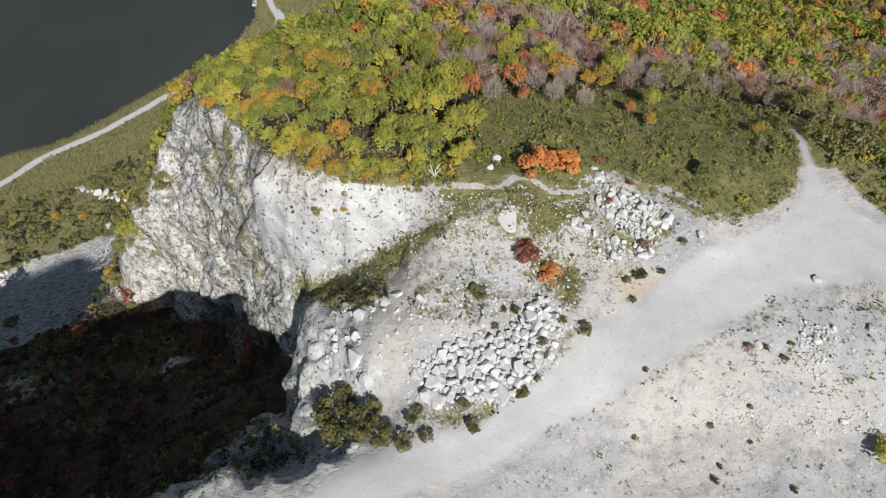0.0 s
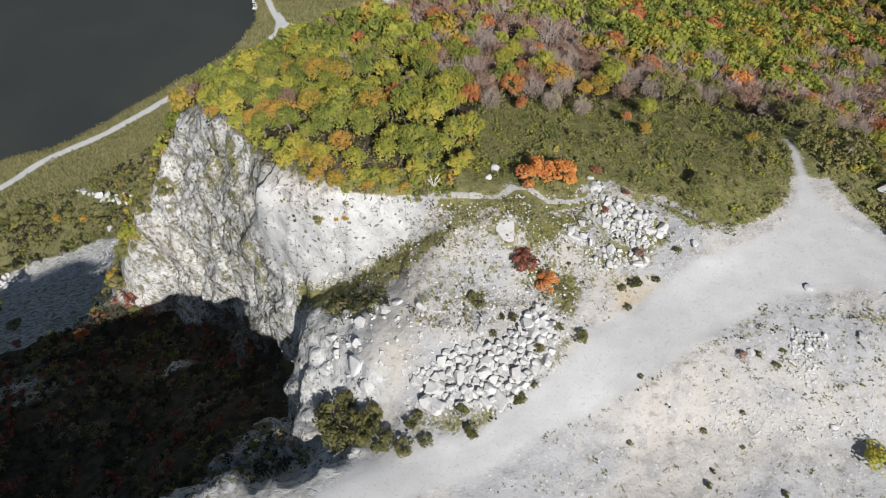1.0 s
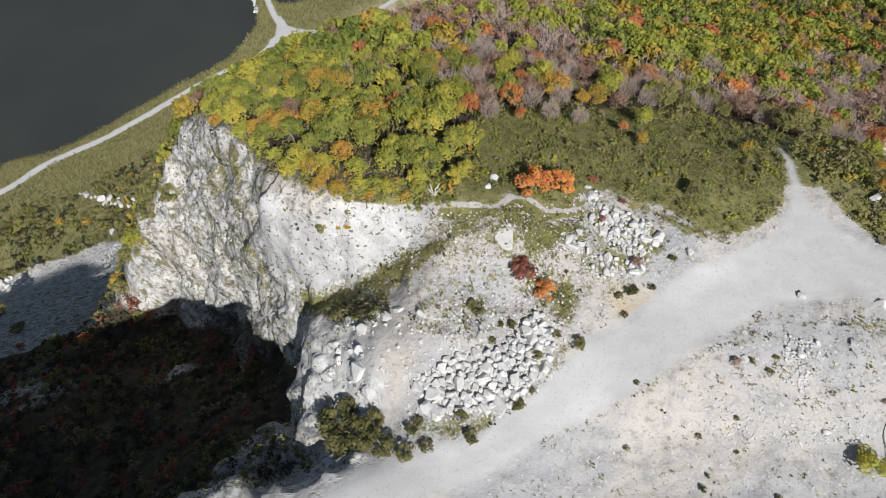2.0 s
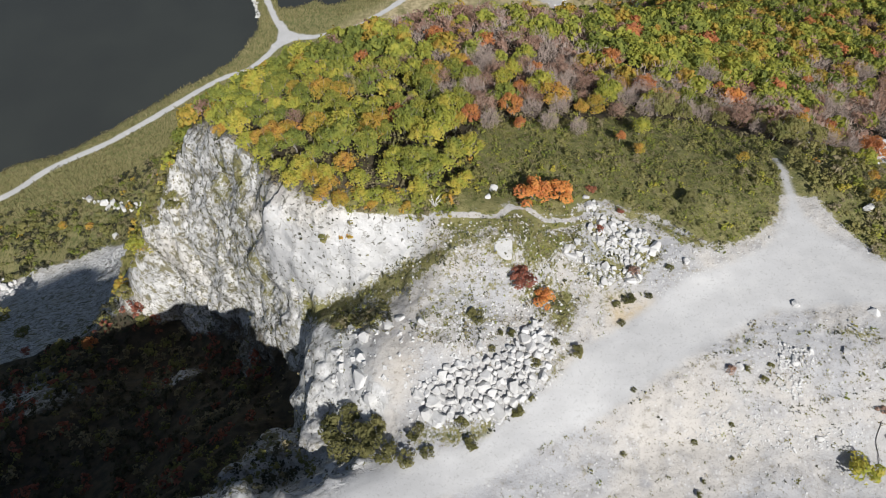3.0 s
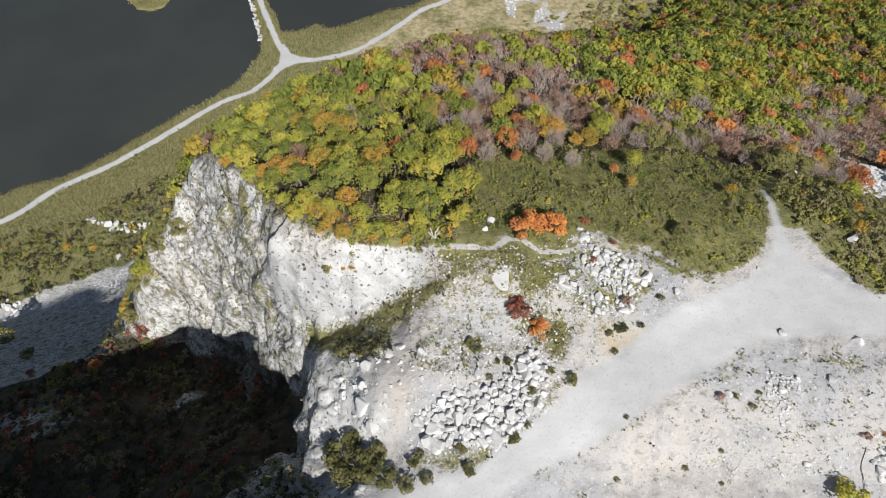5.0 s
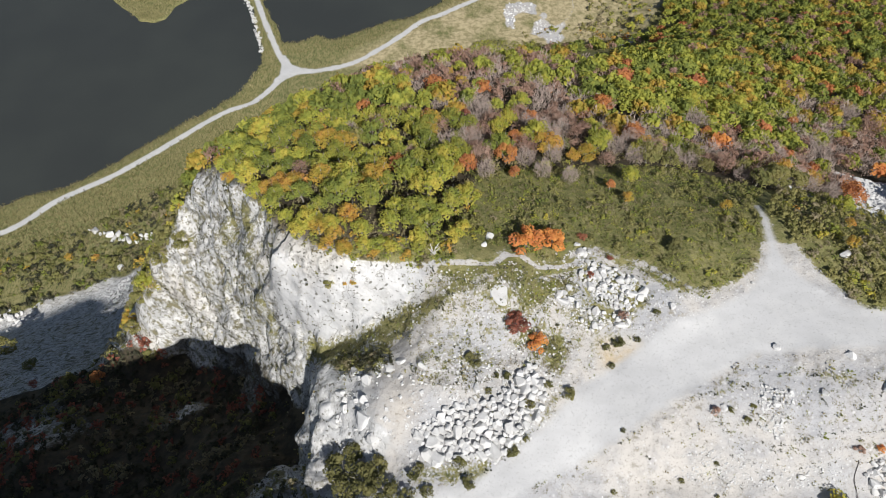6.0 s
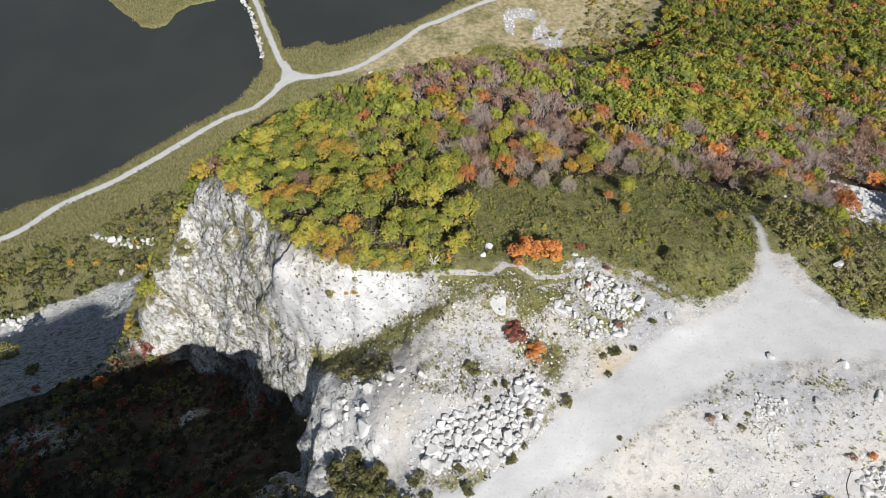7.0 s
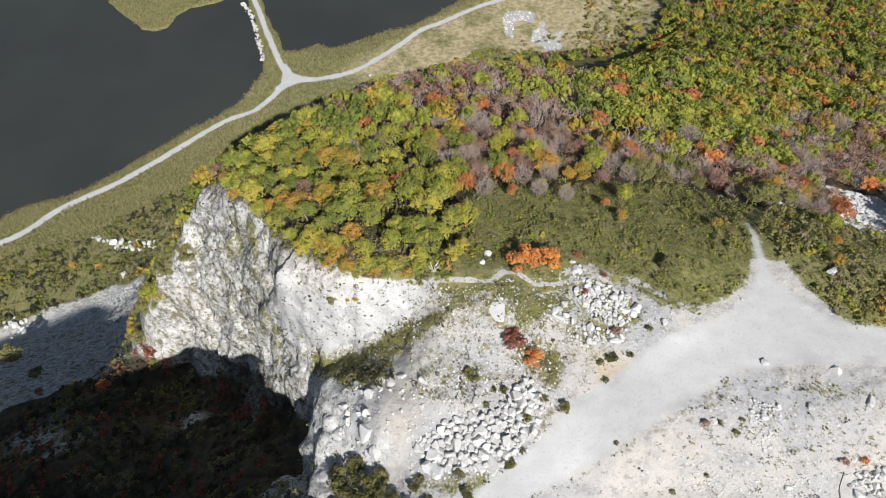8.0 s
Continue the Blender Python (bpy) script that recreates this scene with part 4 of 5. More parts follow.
# zones of the wood: centre, reach and the shares of the kinds that grow there
ZONES = [
    ((-25, 80), 16, dict(gold=7, lime=5, green=4, red=0.6)),
    ((-28, 98), 26, dict(green=9, lime=4, gold=1.5, brown=0.6, red=0.3)),
    ((-40, 104), 16, dict(lime=5, gold=4, green=4, brown=0.6)),
    ((-4, 86), 14, dict(lime=6, green=4, gold=1)),
    ((-6, 118), 18, dict(green=6, lime=3, gold=2, red=1.5, brown=2.5)),
    ((14, 178), 24, dict(brown=8, bare=4, gold=1, lime=1.5)),
    ((14, 104), 10, dict(bare=2, lime=2, red=1, brown=4)),
    ((25, 125), 22, dict(bare=6, brown=7, lime=2, red=1, gold=2)),
    ((10, 150), 26, dict(bare=5, brown=7, lime=3, gold=1)),
    ((42, 104), 14, dict(bare=5, brown=5, gold=1, lime=2)),
    ((62, 112), 14, dict(bare=6, brown=5, olive=2)),
    ((95, 120), 20, dict(bare=7, brown=6, red=1, orange=1, lime=1)),
    ((120, 146), 22, dict(bare=8, brown=6, lime=1, gold=0.5)),
    ((144, 174), 20, dict(bare=6, brown=6, gold=1)),
    ((175, 215), 28, dict(bare=3, brown=6, gold=3, lime=3)),
    ((58, 136), 16, dict(lime=5, green=3, bare=2, gold=1)),
    ((88, 152), 20, dict(lime=8, green=3, gold=1.5, brown=1.2, red=0.4)),
    ((72, 175), 24, dict(lime=5, green=4, brown=2, gold=1.5, red=0.4)),
    ((80, 205), 36, dict(green=6, lime=4, gold=1)),
    ((130, 205), 36, dict(green=5, lime=4, gold=2, brown=1)),
    ((160, 260), 70, dict(green=6, lime=6, gold=2, brown=3, red=0.6)),
    ((76, 90), 14, dict(olive=6, bare=2, brown=2, gold=1)),
]


def kind_at(x, y):
    total = {}
    for (cx, cy), reach, shares in ZONES:
        w = math.exp(-(((x - cx) ** 2 + (y - cy) ** 2) / reach**2)) + 1e-6
        whole = sum(shares.values())
        for k, v in shares.items():
            total[k] = total.get(k, 0) + w * v / whole
    clump = noise.noise(Vector((x * 0.11, y * 0.11, 3.3)))
    drift = noise.noise(Vector((x * 0.06, y * 0.06, 7.1)))
    if clump > 0.25:
        total["bare"] = total.get("bare", 0) * 1.8
    for k in ("brown", "bare", "red", "gold"):
        total[k] = total.get(k, 0) * (1.0 + 2.2 * max(0.0, drift))
    for k in ("green", "lime"):
        total[k] = total.get(k, 0) * (1.0 + 1.5 * max(0.0, -drift))
    names = sorted(total)
    return random.choices(names, [total[n] for n in names])[0]


def inside(x, y, outline):
    return float(area_distance(np.array([x]), np.array([y]), outline)[0])


def scatter(box, spacing, keep, rng, tries=1.0):
    """Places on a jittered grid, by turns shifted, that keep() wants."""
    x0, x1, y0, y1 = box
    gx, gy = np.meshgrid(np.arange(x0, x1, spacing), np.arange(y0, y1, spacing * 0.87))
    gx = gx + (np.arange(gx.shape[0]) % 2)[:, None] * spacing / 2
    gx, gy = (gx + rng.uniform(-0.32, 0.32, gx.shape) * spacing).ravel(), (gy + rng.uniform(-0.32, 0.32, gy.shape) * spacing).ravel()
    ok = keep(gx, gy)
    return gx[ok], gy[ok]


# trees that stand out, by kind: place in the plan and reach of the crown
MARKED_TREES = {
    "green": [(-33.3, 100.3, 3.7), (-27.9, 99.8, 2.8), (-30, 79.6, 2.7), (-25.2, 78.9, 2.7), (-21.5, 75.2, 2), (-24.7, 123.7, 3), (-11.6, 112.2, 3.8), (-8.2, 120.8, 3.1), (-5.1, 73.2, 2.4), (-34.9, 91.7, 2.7), (-17.1, 130.2, 2.4), (-4, 68.3, 1.6)],
    "lime": [(-25.1, 71.3, 2.2), (-19.2, 71.6, 2.0), (-38.6, 96.8, 3.2), (-117.9, 272.5, 6.8), (-40.4, 112.6, 6.1), (-33.2, 127, 6.2), (-86.9, 304.1, 6.3), (-22.7, 109.4, 2.7), (-10, 130.6, 3.1), (-16.4, 96.3, 2.9), (-22.9, 96.4, 1.9)],
    "lime_mid": [(-6.1, 100.7, 1.7), (-13.6, 70.1, 2.2), (-8.9, 71.7, 2.4), (-10.8, 68.1, 1.8), (-0.1, 76.3, 2.3), (3.9, 73.4, 1.6), (-4.1, 69.5, 2), (19.4, 127.5, 3)],
    "lime_back": [(12.5, 102.8, 2), (35.1, 116.8, 2.3), (69.1, 144.5, 4), (82.6, 157.8, 4.4), (89.2, 155.2, 4.4), (98.5, 158.3, 4.2), (110.9, 162.9, 3.9), (37.6, 90.4, 2.2), (75.9, 101.7, 2.5), (79.7, 84.9, 2.3), (123.3, 152.9, 2.6), (41.9, 152.9, 3.6), (-27.7, 74.7, 1.7), (124.9, 368.5, 5.2), (119.2, 365.3, 3.5), (-13.3, 68.2, 1.7), (-8.7, 67.8, 1.6), (2.2, 70.5, 1.8)],
    "gold": [(-16.9, 68.1, 1.5), (-11.4, 67.3, 1), (-5.9, 67.2, 1), (-32.9, 84.4, 2), (-45.8, 97.1, 1.8), (-21.3, 71.1, 2.2), (-18.4, 70, 1.8), (-16.6, 67.4, 1.6), (-20, 68.7, 1.6), (2.1, 149.3, 1.5), (30.5, 98.7, 2.5), (27.6, 98.4, 1.7), (64.7, 168.7, 2.9), (35.7, 83.5, 1.4), (84.6, 102.8, 2.9), (54, 81.1, 1.3), (138.3, 181.2, 2.9), (63.8, 117.4, 1.5), (76.1, 77, 1.2), (73.5, 70.9, 1.5), (-49.9, 105.1, 1.9)],
    "red": [(-18.1, 119.8, 2.8), (-8.7, 93, 2.4), (5.3, 93.1, 2.4), (-1.6, 131.1, 3.4), (6, 107.4, 1.5), (29.3, 144, 1.5), (14.5, 90.7, 1.4), (41.6, 133.1, 3.2), (33.2, 87.4, 1.2), (68.9, 127.2, 2.3), (109.2, 154.8, 2.5)],
    "wine": [(5.7, 116.7, 1.6), (16.5, 119, 1.7), (84, 139.5, 1.6)],
    "olive": [(-17.8, 103.9, 2.6), (-0.2, 96.4, 2.7), (26.7, 103.5, 1.8), (44.1, 100, 3.2), (48.5, 99.5, 2.7), (-13.5, 89.1, 2.1)],
    "bare": [(9.3, 123.9, 2.9), (23.1, 105.4, 2.9), (19.2, 113.9, 2.5), (29.9, 122.3, 3), (8.8, 90.5, 2.1), (20.1, 91.2, 2.1), (25.6, 90, 1.9), (37.5, 102.6, 2.4), (67.6, 133.4, 3.5), (54.1, 121.6, 3.1), (76.9, 117.1, 3.3), (86.6, 122.9, 3.5), (106.6, 133.2, 4.2), (142.4, 177.1, 5.3), (106.9, 140.5, 3.6)],
    "brown": [(-27.2, 117, 2.2), (-9.9, 103.9, 1.5), (9.6, 105.3, 2), (18.9, 100.8, 2), (82.3, 200.1, 3.3), (73.5, 119.5, 3), (91.3, 118.9, 2.8), (143.6, 164.4, 4.7)],
}

MARKED = [(kind.split("_")[0], x, y, min(r, 4.2)) for kind, places in MARKED_TREES.items() for x, y, r in places if y < 205 or y > 340]

# clearings among the trees: place and reach
CLEARINGS = [(-31.7, 117.9, 3.2), (-17.8, 89.6, 2.6), (-16.8, 107.7, 3.0), (3.4, 84.7, 3.4), (-22.4, 95.2, 2.4), (-6.4, 80.6, 2.6), (33, 108, 3.0), (48, 128, 3.5), (70, 106, 4.0)]
wood_rng = np.random.default_rng(5)
tree_x, tree_y = scatter((-110, 300, 66, 395), 4.1, lambda x, y: (area_distance(x, y, WOOD) > 0.4) & (x < 78 + 0.52 * y) & (area_distance(x, y, EAST_SCREE) < -1) & ~((y > 190) & (x < 0.45 * (y - 60)) & ~((y > 290) & (area_distance(x, y, WOOD) < 10))) & ~((x < -40) & (y > 140)) & ((y < 170) | (wood_rng.uniform(size=x.shape) < 0.72)), wood_rng)
order = np.argsort(tree_y + 0.25 * np.abs(tree_x - 10))
singles = 0
far_trees = []
for kind, x, y, radius in MARKED:
    place_tree(kind, x, y, radius)
for k in order:
    x, y = float(tree_x[k]), float(tree_y[k])
    if any((x - mx) ** 2 + (y - my) ** 2 < (0.55 * mr + 1.0) ** 2 for _, mx, my, mr in MARKED):
        continue
    if any((x - cx) ** 2 + (y - cy) ** 2 < reach**2 for cx, cy, reach in CLEARINGS):
        continue
    kind = kind_at(x, y)
    radius = random.uniform(2.0, 3.6) if kind not in ("bare", "brown") else random.uniform(1.9, 3.0)
    if singles + len(MARKED) < 300:
        place_tree(kind, x, y, radius)
        singles += 1
    else:
        far_trees.append((kind, x, y, radius))


def build_far_wood():
    """The rest of the wood, tree by tree in one mesh."""
    rng = np.random.default_rng(77)
    kinds = [k for k in LEAVES]
    models = {(k, v): tree_crown(k, np.random.default_rng(300 + v), 0.17) for k in TREE_LABELS for v in range(4)}
    xs, ys = np.array([t[1] for t in far_trees]), np.array([t[2] for t in far_trees])
    zs = land(xs, ys)[0]
    pts, faces, slots, base = [], [], [], 0
    for (kind, x, y, radius), z in zip(far_trees, zs):
        p, f = models[kind, int(rng.integers(4))]
        a, wide = rng.uniform(0, 6.28), radius / TREE_RADIUS * (1.06 if y < 170 else 1.22)
        c, s = math.cos(a) * wide, math.sin(a) * wide
        tall = wide**0.8 * rng.uniform(0.9, 1.15)
        pts.append(np.stack([p[:, 0] * c - p[:, 1] * s + x, p[:, 0] * s + p[:, 1] * c + y, p[:, 2] * tall + z], -1))
        faces.append(f + base)
        slots.append(np.full(len(f), kinds.index(kind)))
        base += len(p)
    data = quick_mesh("far_wood", np.vstack(pts), np.vstack(faces))
    for k in kinds:
        data.materials.append(LEAVES[k])
    data.polygons.foreach_set("material_index", np.concatenate(slots).astype(np.int32))
    tagged(new("far_wood", data), "mixed autumn wood over the far slopes of the hill", "forest", kind="stuff")


build_far_wood()


def pale_tree(x, y, high, spread):
    """A leafless tree with bleached limbs that fork twice."""
    rng = np.random.default_rng(12)
    wood = bark_material("bleached_bark", (0.62, 0.60, 0.56), (0.74, 0.72, 0.69))
    tree = tagged(new("tree"), "leafless tree with bleached white limbs on the cliff's crest", "tree")
    part("trunk", mesh_from("trunk", *tube([(0, 0, -0.4), (0.1, 0, high * 0.2), (0.0, -0.1, high * 0.42)], [0.2, 0.16, 0.12], 7), wood), tree)
    for k in range(6):
        a = 2 * math.pi * (k + rng.uniform(-0.3, 0.3)) / 6
        start = np.array([0.05, -0.05, high * rng.uniform(0.22, 0.42)])
        tip = np.array([math.cos(a) * spread, math.sin(a) * spread, high * rng.uniform(0.8, 1.05)])
        elbow = start + (tip - start) * 0.5 + rng.normal(size=3) * 0.2
        pts, faces = tube([start, elbow, tip], [0.075, 0.055, 0.02], 5)
        for fork in range(4):
            at = start + (tip - start) * rng.uniform(0.4, 0.85)
            end = at + np.array([math.cos(a + rng.uniform(-1, 1)), math.sin(a + rng.uniform(-1, 1)), rng.uniform(0.2, 0.9)]) * spread * 0.42
            p, f = tube([at, (at + end) / 2 + rng.normal(size=3) * 0.06, end], [0.05, 0.035, 0.015], 4)
            faces += [tuple(v + len(pts) for v in q) for q in f]
            pts += p
        part("limb", mesh_from("limb", pts, faces, wood), tree)
    tree.matrix_basis = pose(x, y, ground_at(x, y))


pale_tree(-1.3, 67.3, 3.5, 1.0)


# ---- boulders ----
def block_mesh(seed):
    """An angular quarried block: the hull of points on a worn box."""
    rng = np.random.default_rng(seed)
    bm = bmesh.new()
    side = rng.uniform(0.7, 1.2, 3) * (1, 1, 0.75)
    for _ in range(26):
        p = rng.normal(size=3)
        p /= np.abs(p).max() ** 0.75 * np.linalg.norm(p) ** 0.25
        bm.verts.new(Vector(p * side * 0.5 * rng.uniform(0.86, 1.04)))
    made = bmesh.ops.convex_hull(bm, input=bm.verts)
    bmesh.ops.delete(bm, geom=list({g for g in made["geom_interior"] + made["geom_unused"] if isinstance(g, bmesh.types.BMVert)}), context="VERTS")
    bmesh.ops.recalc_face_normals(bm, faces=bm.faces)
    data = bpy.data.meshes.new("boulder")
    bm.to_mesh(data)
    bm.free()
    data.materials.append(STONE)
    return data


BLOCKS = [block_mesh(k) for k in range(12)]


def place_boulder(x, y, size, group, label="pale angular limestone boulder", lift=0.0, tall=(0.9, 1.35)):
    ob = new("boulder", random.choice(BLOCKS))
    s = size * np.array([random.uniform(0.85, 1.25), random.uniform(0.8, 1.1), random.uniform(*tall)])
    ob.matrix_basis = Matrix.LocRotScale((x, y, ground_at(x, y) + size * 0.24 + lift), Euler((random.uniform(-0.35, 0.35), random.uniform(-0.35, 0.35), random.uniform(0, 6.28))), tuple(s))
    return tagged(ob, label, "boulder", group)


PILE = [(-4.5, 38.5), (-2.5, 34.2), (3, 33.8), (10, 35.3), (16.3, 41), (17.5, 46.5), (15.5, 49.6), (12.5, 47.6), (8.5, 43.5), (1.4, 42.5), (-2.5, 40)]
SCREE = [(24.9, 70.6), (26.9, 70.6), (26.1, 67.8), (29, 67.5), (34, 65.3), (35.5, 61.4), (34.2, 60), (31.3, 58.2), (26, 61.6), (23.9, 64.9)]
SCREE_FOOT = [(20.3, 62.6), (23.2, 62.8), (24, 60), (29.5, 58.2), (33.5, 58.4), (32, 55.8), (27.9, 55.5), (24.6, 55), (21, 58)]
CORNER_HEAP = [(67.4, 34.2), (70, 35), (75, 35.5), (76, 29), (70, 29), (67.6, 31.1), (66.9, 32.6)]
heap_rng = np.random.default_rng(8)


def heap(outline, count, low, high, group, label, second=0.0):
    xs, ys = [p[0] for p in outline], [p[1] for p in outline]
    placed = []
    for _ in range(count * 60):
        if len(placed) >= count:
            break
        x, y = heap_rng.uniform(min(xs), max(xs)), heap_rng.uniform(min(ys), max(ys))
        size = low + (high - low) * heap_rng.uniform() ** 2.0
        if inside(x, y, outline) < 0.1 or any(math.hypot(x - a, y - b) < 0.36 * (size + c) for a, b, c in placed):
            continue
        placed.append((x, y, size))
        place_boulder(x, y, size, group, label, heap_rng.uniform(0, second) if size < 1.4 else -0.1)
    return placed


heap(PILE, 125, 0.9, 2.6, "boulders of the blasted heap", "pale angular limestone boulder of a blasted heap", 0.5)
heap(SCREE, 44, 0.6, 1.8, "boulders of the upper scree", "white limestone boulder of the upper scree", 0.3)
heap(SCREE_FOOT, 24, 0.5, 1.5, "boulders of the upper scree", "white limestone boulder lying in the grass below the scree", 0.1)
RUBBLE_HEAD = [(52.3, 46), (57, 44.9), (57.2, 42.6), (54, 42.4), (51.8, 43.4)]
heap(RUBBLE_HEAD, 20, 0.4, 1.2, "stones of the rubble fall", "pale limestone block at the head of a rubble fall", 0.1)
heap(CORNER_HEAP, 42, 0.7, 1.5, "boulders of the slope heap", "grey angular limestone boulder heaped on the lower slope", 0.3)


# shrubs that stand out, by kind
MARKED_SHRUBS = {
    "orange": [(15, 69.9, 3.5), (19.6, 71.2, 3.1), (16.2, 52.6, 2.1), (69.5, 36, 0.9)],
    "wine": [(12.7, 55.4, 2.5), (25.6, 73.2, 1), (26.2, 65.2, 0.8), (30, 68.6, 0.7), (-131.9, 97.7, 2.1), (-143.3, 98.7, 1.9)],
    "brown": [(31.1, 57.7, 1.2), (44.1, 41.5, 1), (66.2, 35.8, 1.0)],
    "olive": [(42.2, 71.0, 2.0), (20.7, 44.2, 1.5), (14.1, 42.7, 1.1), (10.8, 47.3, 0.9), (29.7, 53.1, 1.4), (27.9, 52.4, 0.9), (33.1, 53.7, 0.7), (28.4, 49.4, 0.7), (17.8, 46.1, 0.8), (4.6, 50.2, 1.1), (9, 47.3, 0.7), (36.8, 58, 0.9), (-16.3, 34.8, 3.2), (-12.4, 32, 3.5), (-9.1, 30.3, 2.5), (-10.5, 34.2, 2.1), (-15.2, 31.2, 2.8), (-18.4, 37.2, 1.8), (-14.7, 37.2, 1.9), (-4.6, 32.1, 1.2), (-3.6, 33.1, 1), (-5.3, 28.8, 1.6), (-2.2, 29.5, 1.2), (2.9, 33.6, 1.4), (4.1, 30.8, 1.5), (11, 35.4, 1.4), (13.5, 37.4, 0.7), (16.9, 46.1, 0.9), (10.6, 47.4, 0.8), (5.6, 49.5, 1.4), (7.6, 44.6, 0.7), (38.1, 31.9, 0.6), (27.2, 30.3, 0.5), (43.2, 29.5, 0.5), (47.9, 23.1, 0.7), (38.7, 26.4, 0.5), (37.7, 24.5, 0.7), (49.5, 40.5, 0.8), (50.7, 42.5, 0.7), (43.7, 34.1, 0.5), (29.1, 38.8, 0.5), (46.8, 42, 0.7)],
    "sage": [(-29.3, 32.1, 1.2), (-30.4, 27.8, 1.1), (-90.9, 106.2, 3.5), (-78.2, 108, 3.8), (-68.9, 106.3, 3.6), (-95.3, 101.3, 3.1), (-89.8, 93.8, 2.7), (-180.2, 128.7, 5.8), (-122.2, 93.3, 3.6), (-75.1, 109.1, 3.1), (-154.3, 111.7, 3.1), (-162.6, 188.5, 3.7), (-202.6, 189.4, 4.6), (-15.3, 65.8, 0.9), (-20, 64.7, 1.3), (-21.9, 66.2, 0.7)],
    "lime": [(63, 28, 2.9), (-41, 36.8, 1.2), (-36.6, 37, 0.9), (-85.3, 105.9, 3.3)],
    "gold": [(-98.1, 104.3, 3.8), (-185.3, 191.6, 2.9), (-84.7, 105.5, 2.2), (-172.4, 191.3, 2.5), (-15.6, 64.5, 0.9), (-17.3, 64.7, 0.8)],
    "red": [(-107.5, 89.4, 2.9)],
}
# single boulders: place and size
MARKED_BOULDERS = [(8.6, 72.3, 1.7), (7.5, 70.2, 1.2), (39.6, 59.2, 1.4), (56.1, 52, 1.5), (67.3, 50, 1.5), (61.7, 44, 1.5), (45.7, 42.2, 1.4), (15.3, 46.2, 2.4), (14.4, 48.9, 1.4), (20.4, 61.3, 1.7), (20.8, 60.2, 1.7), (54.8, 64.1, 0.7), (20.1, 60.9, 1.4), (24.7, 69.6, 1.5), (24.4, 71.2, 1.4), (-3.2, 48.5, 1.4), (5.5, 44.9, 1.4), (3.6, 36.1, 2.4), (-1, 34.3, 2.2), (7.1, 40, 1.7), (2.6, 42, 1.2), (11.9, 38, 1.5), (14.4, 46.8, 1.9), (15.4, 42.6, 1.4), (-4.3, 38.6, 1.2), (53.1, 30.8, 0.8), (57.7, 32.7, 1.2), (71.5, 44.5, 2.0), (72.3, 69.3, 1.9), (-158.1, 185.9, 4.2)]

for x, y, size in MARKED_BOULDERS:
    place_boulder(x, y, size, "single boulders", "single pale limestone boulder on open ground" if size < 2 else "large white limestone block", -0.12 * size, (0.6, 0.9))
slab = place_boulder(9.8, 59.9, 3.4, "single boulders", "flat white limestone slab set in the grassy bank", -1.15)
slab.matrix_basis = Matrix.LocRotScale((9.8, 59.9, ground_at(9.8, 59.9) - 0.1), Euler((0.25, 0, 0.1)), (3.3, 3.6, 1.1))
OUTCROPS = [(-17.3, 47.3, 2.6), (-12.2, 47.7, 2.0), (-8.5, 49.3, 2.2), (-12.8, 41.5, 2.8), (-10.9, 38.6, 3.0), (-15.0, 38.7, 2.6), (-18.3, 43.1, 2.4), (-12.5, 44.6, 1.8), (-20.8, 47.7, 2.2), (-6.7, 50, 1.6), (-15.1, 50.6, 2.0), (-10.2, 50.2, 1.7), (-16.4, 44.8, 2.0)]
for x, y, size in OUTCROPS:
    place_boulder(x, y, size, "outcrops of the brow", "cracked pale limestone outcrop on the brow", -0.44 * size)
ROCK_ROW = [(-182, 209.5), (-165, 208.5), (-147, 206.5), (-146, 200), (-160, 202), (-178, 204.5)]
WEST_HEAP = [(-212, 163), (-199, 164), (-192, 155), (-201, 148)]
heap(ROCK_ROW, 22, 1.6, 3.6, "row of rocks on the flat", "white limestone rock in a row on the flat")
heap(WEST_HEAP, 18, 1.4, 3.4, "heap of rocks at the hill's toe", "white limestone rock heaped at the hill's toe")


# ---- shrubs ----
SHRUB_LABELS = {
    "red": "rusty red autumn shrub with a round crown",
    "orange": "bright orange autumn shrub with a round crown",
    "wine": "dark wine-red shrub growing among white stones",
    "brown": "half-withered brown shrub on stony ground",
    "olive": "rounded dark olive-green shrub on pale stony ground",
    "sage": "loose olive-green shrub clinging to steep rock",
    "lime": "yellow-green bush with a loose round crown",
    "gold": "golden yellow autumn shrub among the rocks",
}
SHRUB_MODELS = {}


def make_shrub(kind, variant):
    rng = np.random.default_rng(4000 + 31 * variant + sum(map(ord, kind)))
    shrub = tagged(new("shrub"), SHRUB_LABELS[kind], "shrub", "shrubs of the quarry")
    part("stem", mesh_from("stem", *trunk_parts(rng, 1.25, 0.9, 4, 0.05), BARK), shrub, "thin grey stems")
    part("foliage", quick_mesh("foliage", *crown_cards(rng, 1.05, 0.02, 1.5, 16, 800, 0.17), LEAVES[{"olive": "bush", "sage": "olive"}.get(kind, kind)]), shrub)
    return shrub


def place_shrub(kind, x, y, radius):
    variant = random.randrange(2)
    m = Matrix.LocRotScale((x, y, ground_at(x, y) - 0.05), Euler((0, 0, random.uniform(0, 6.28))), (radius, radius, radius * random.uniform(0.75, 1.0)))
    if (kind, variant) not in SHRUB_MODELS:
        made = SHRUB_MODELS[kind, variant] = make_shrub(kind, variant)
    else:
        made = copy_thing(SHRUB_MODELS[kind, variant], Matrix.Identity(4))
    made.matrix_basis = m
    return made


for kind, places in MARKED_SHRUBS.items():
    for x, y, r in places:
        place_shrub(kind, x, y, r)


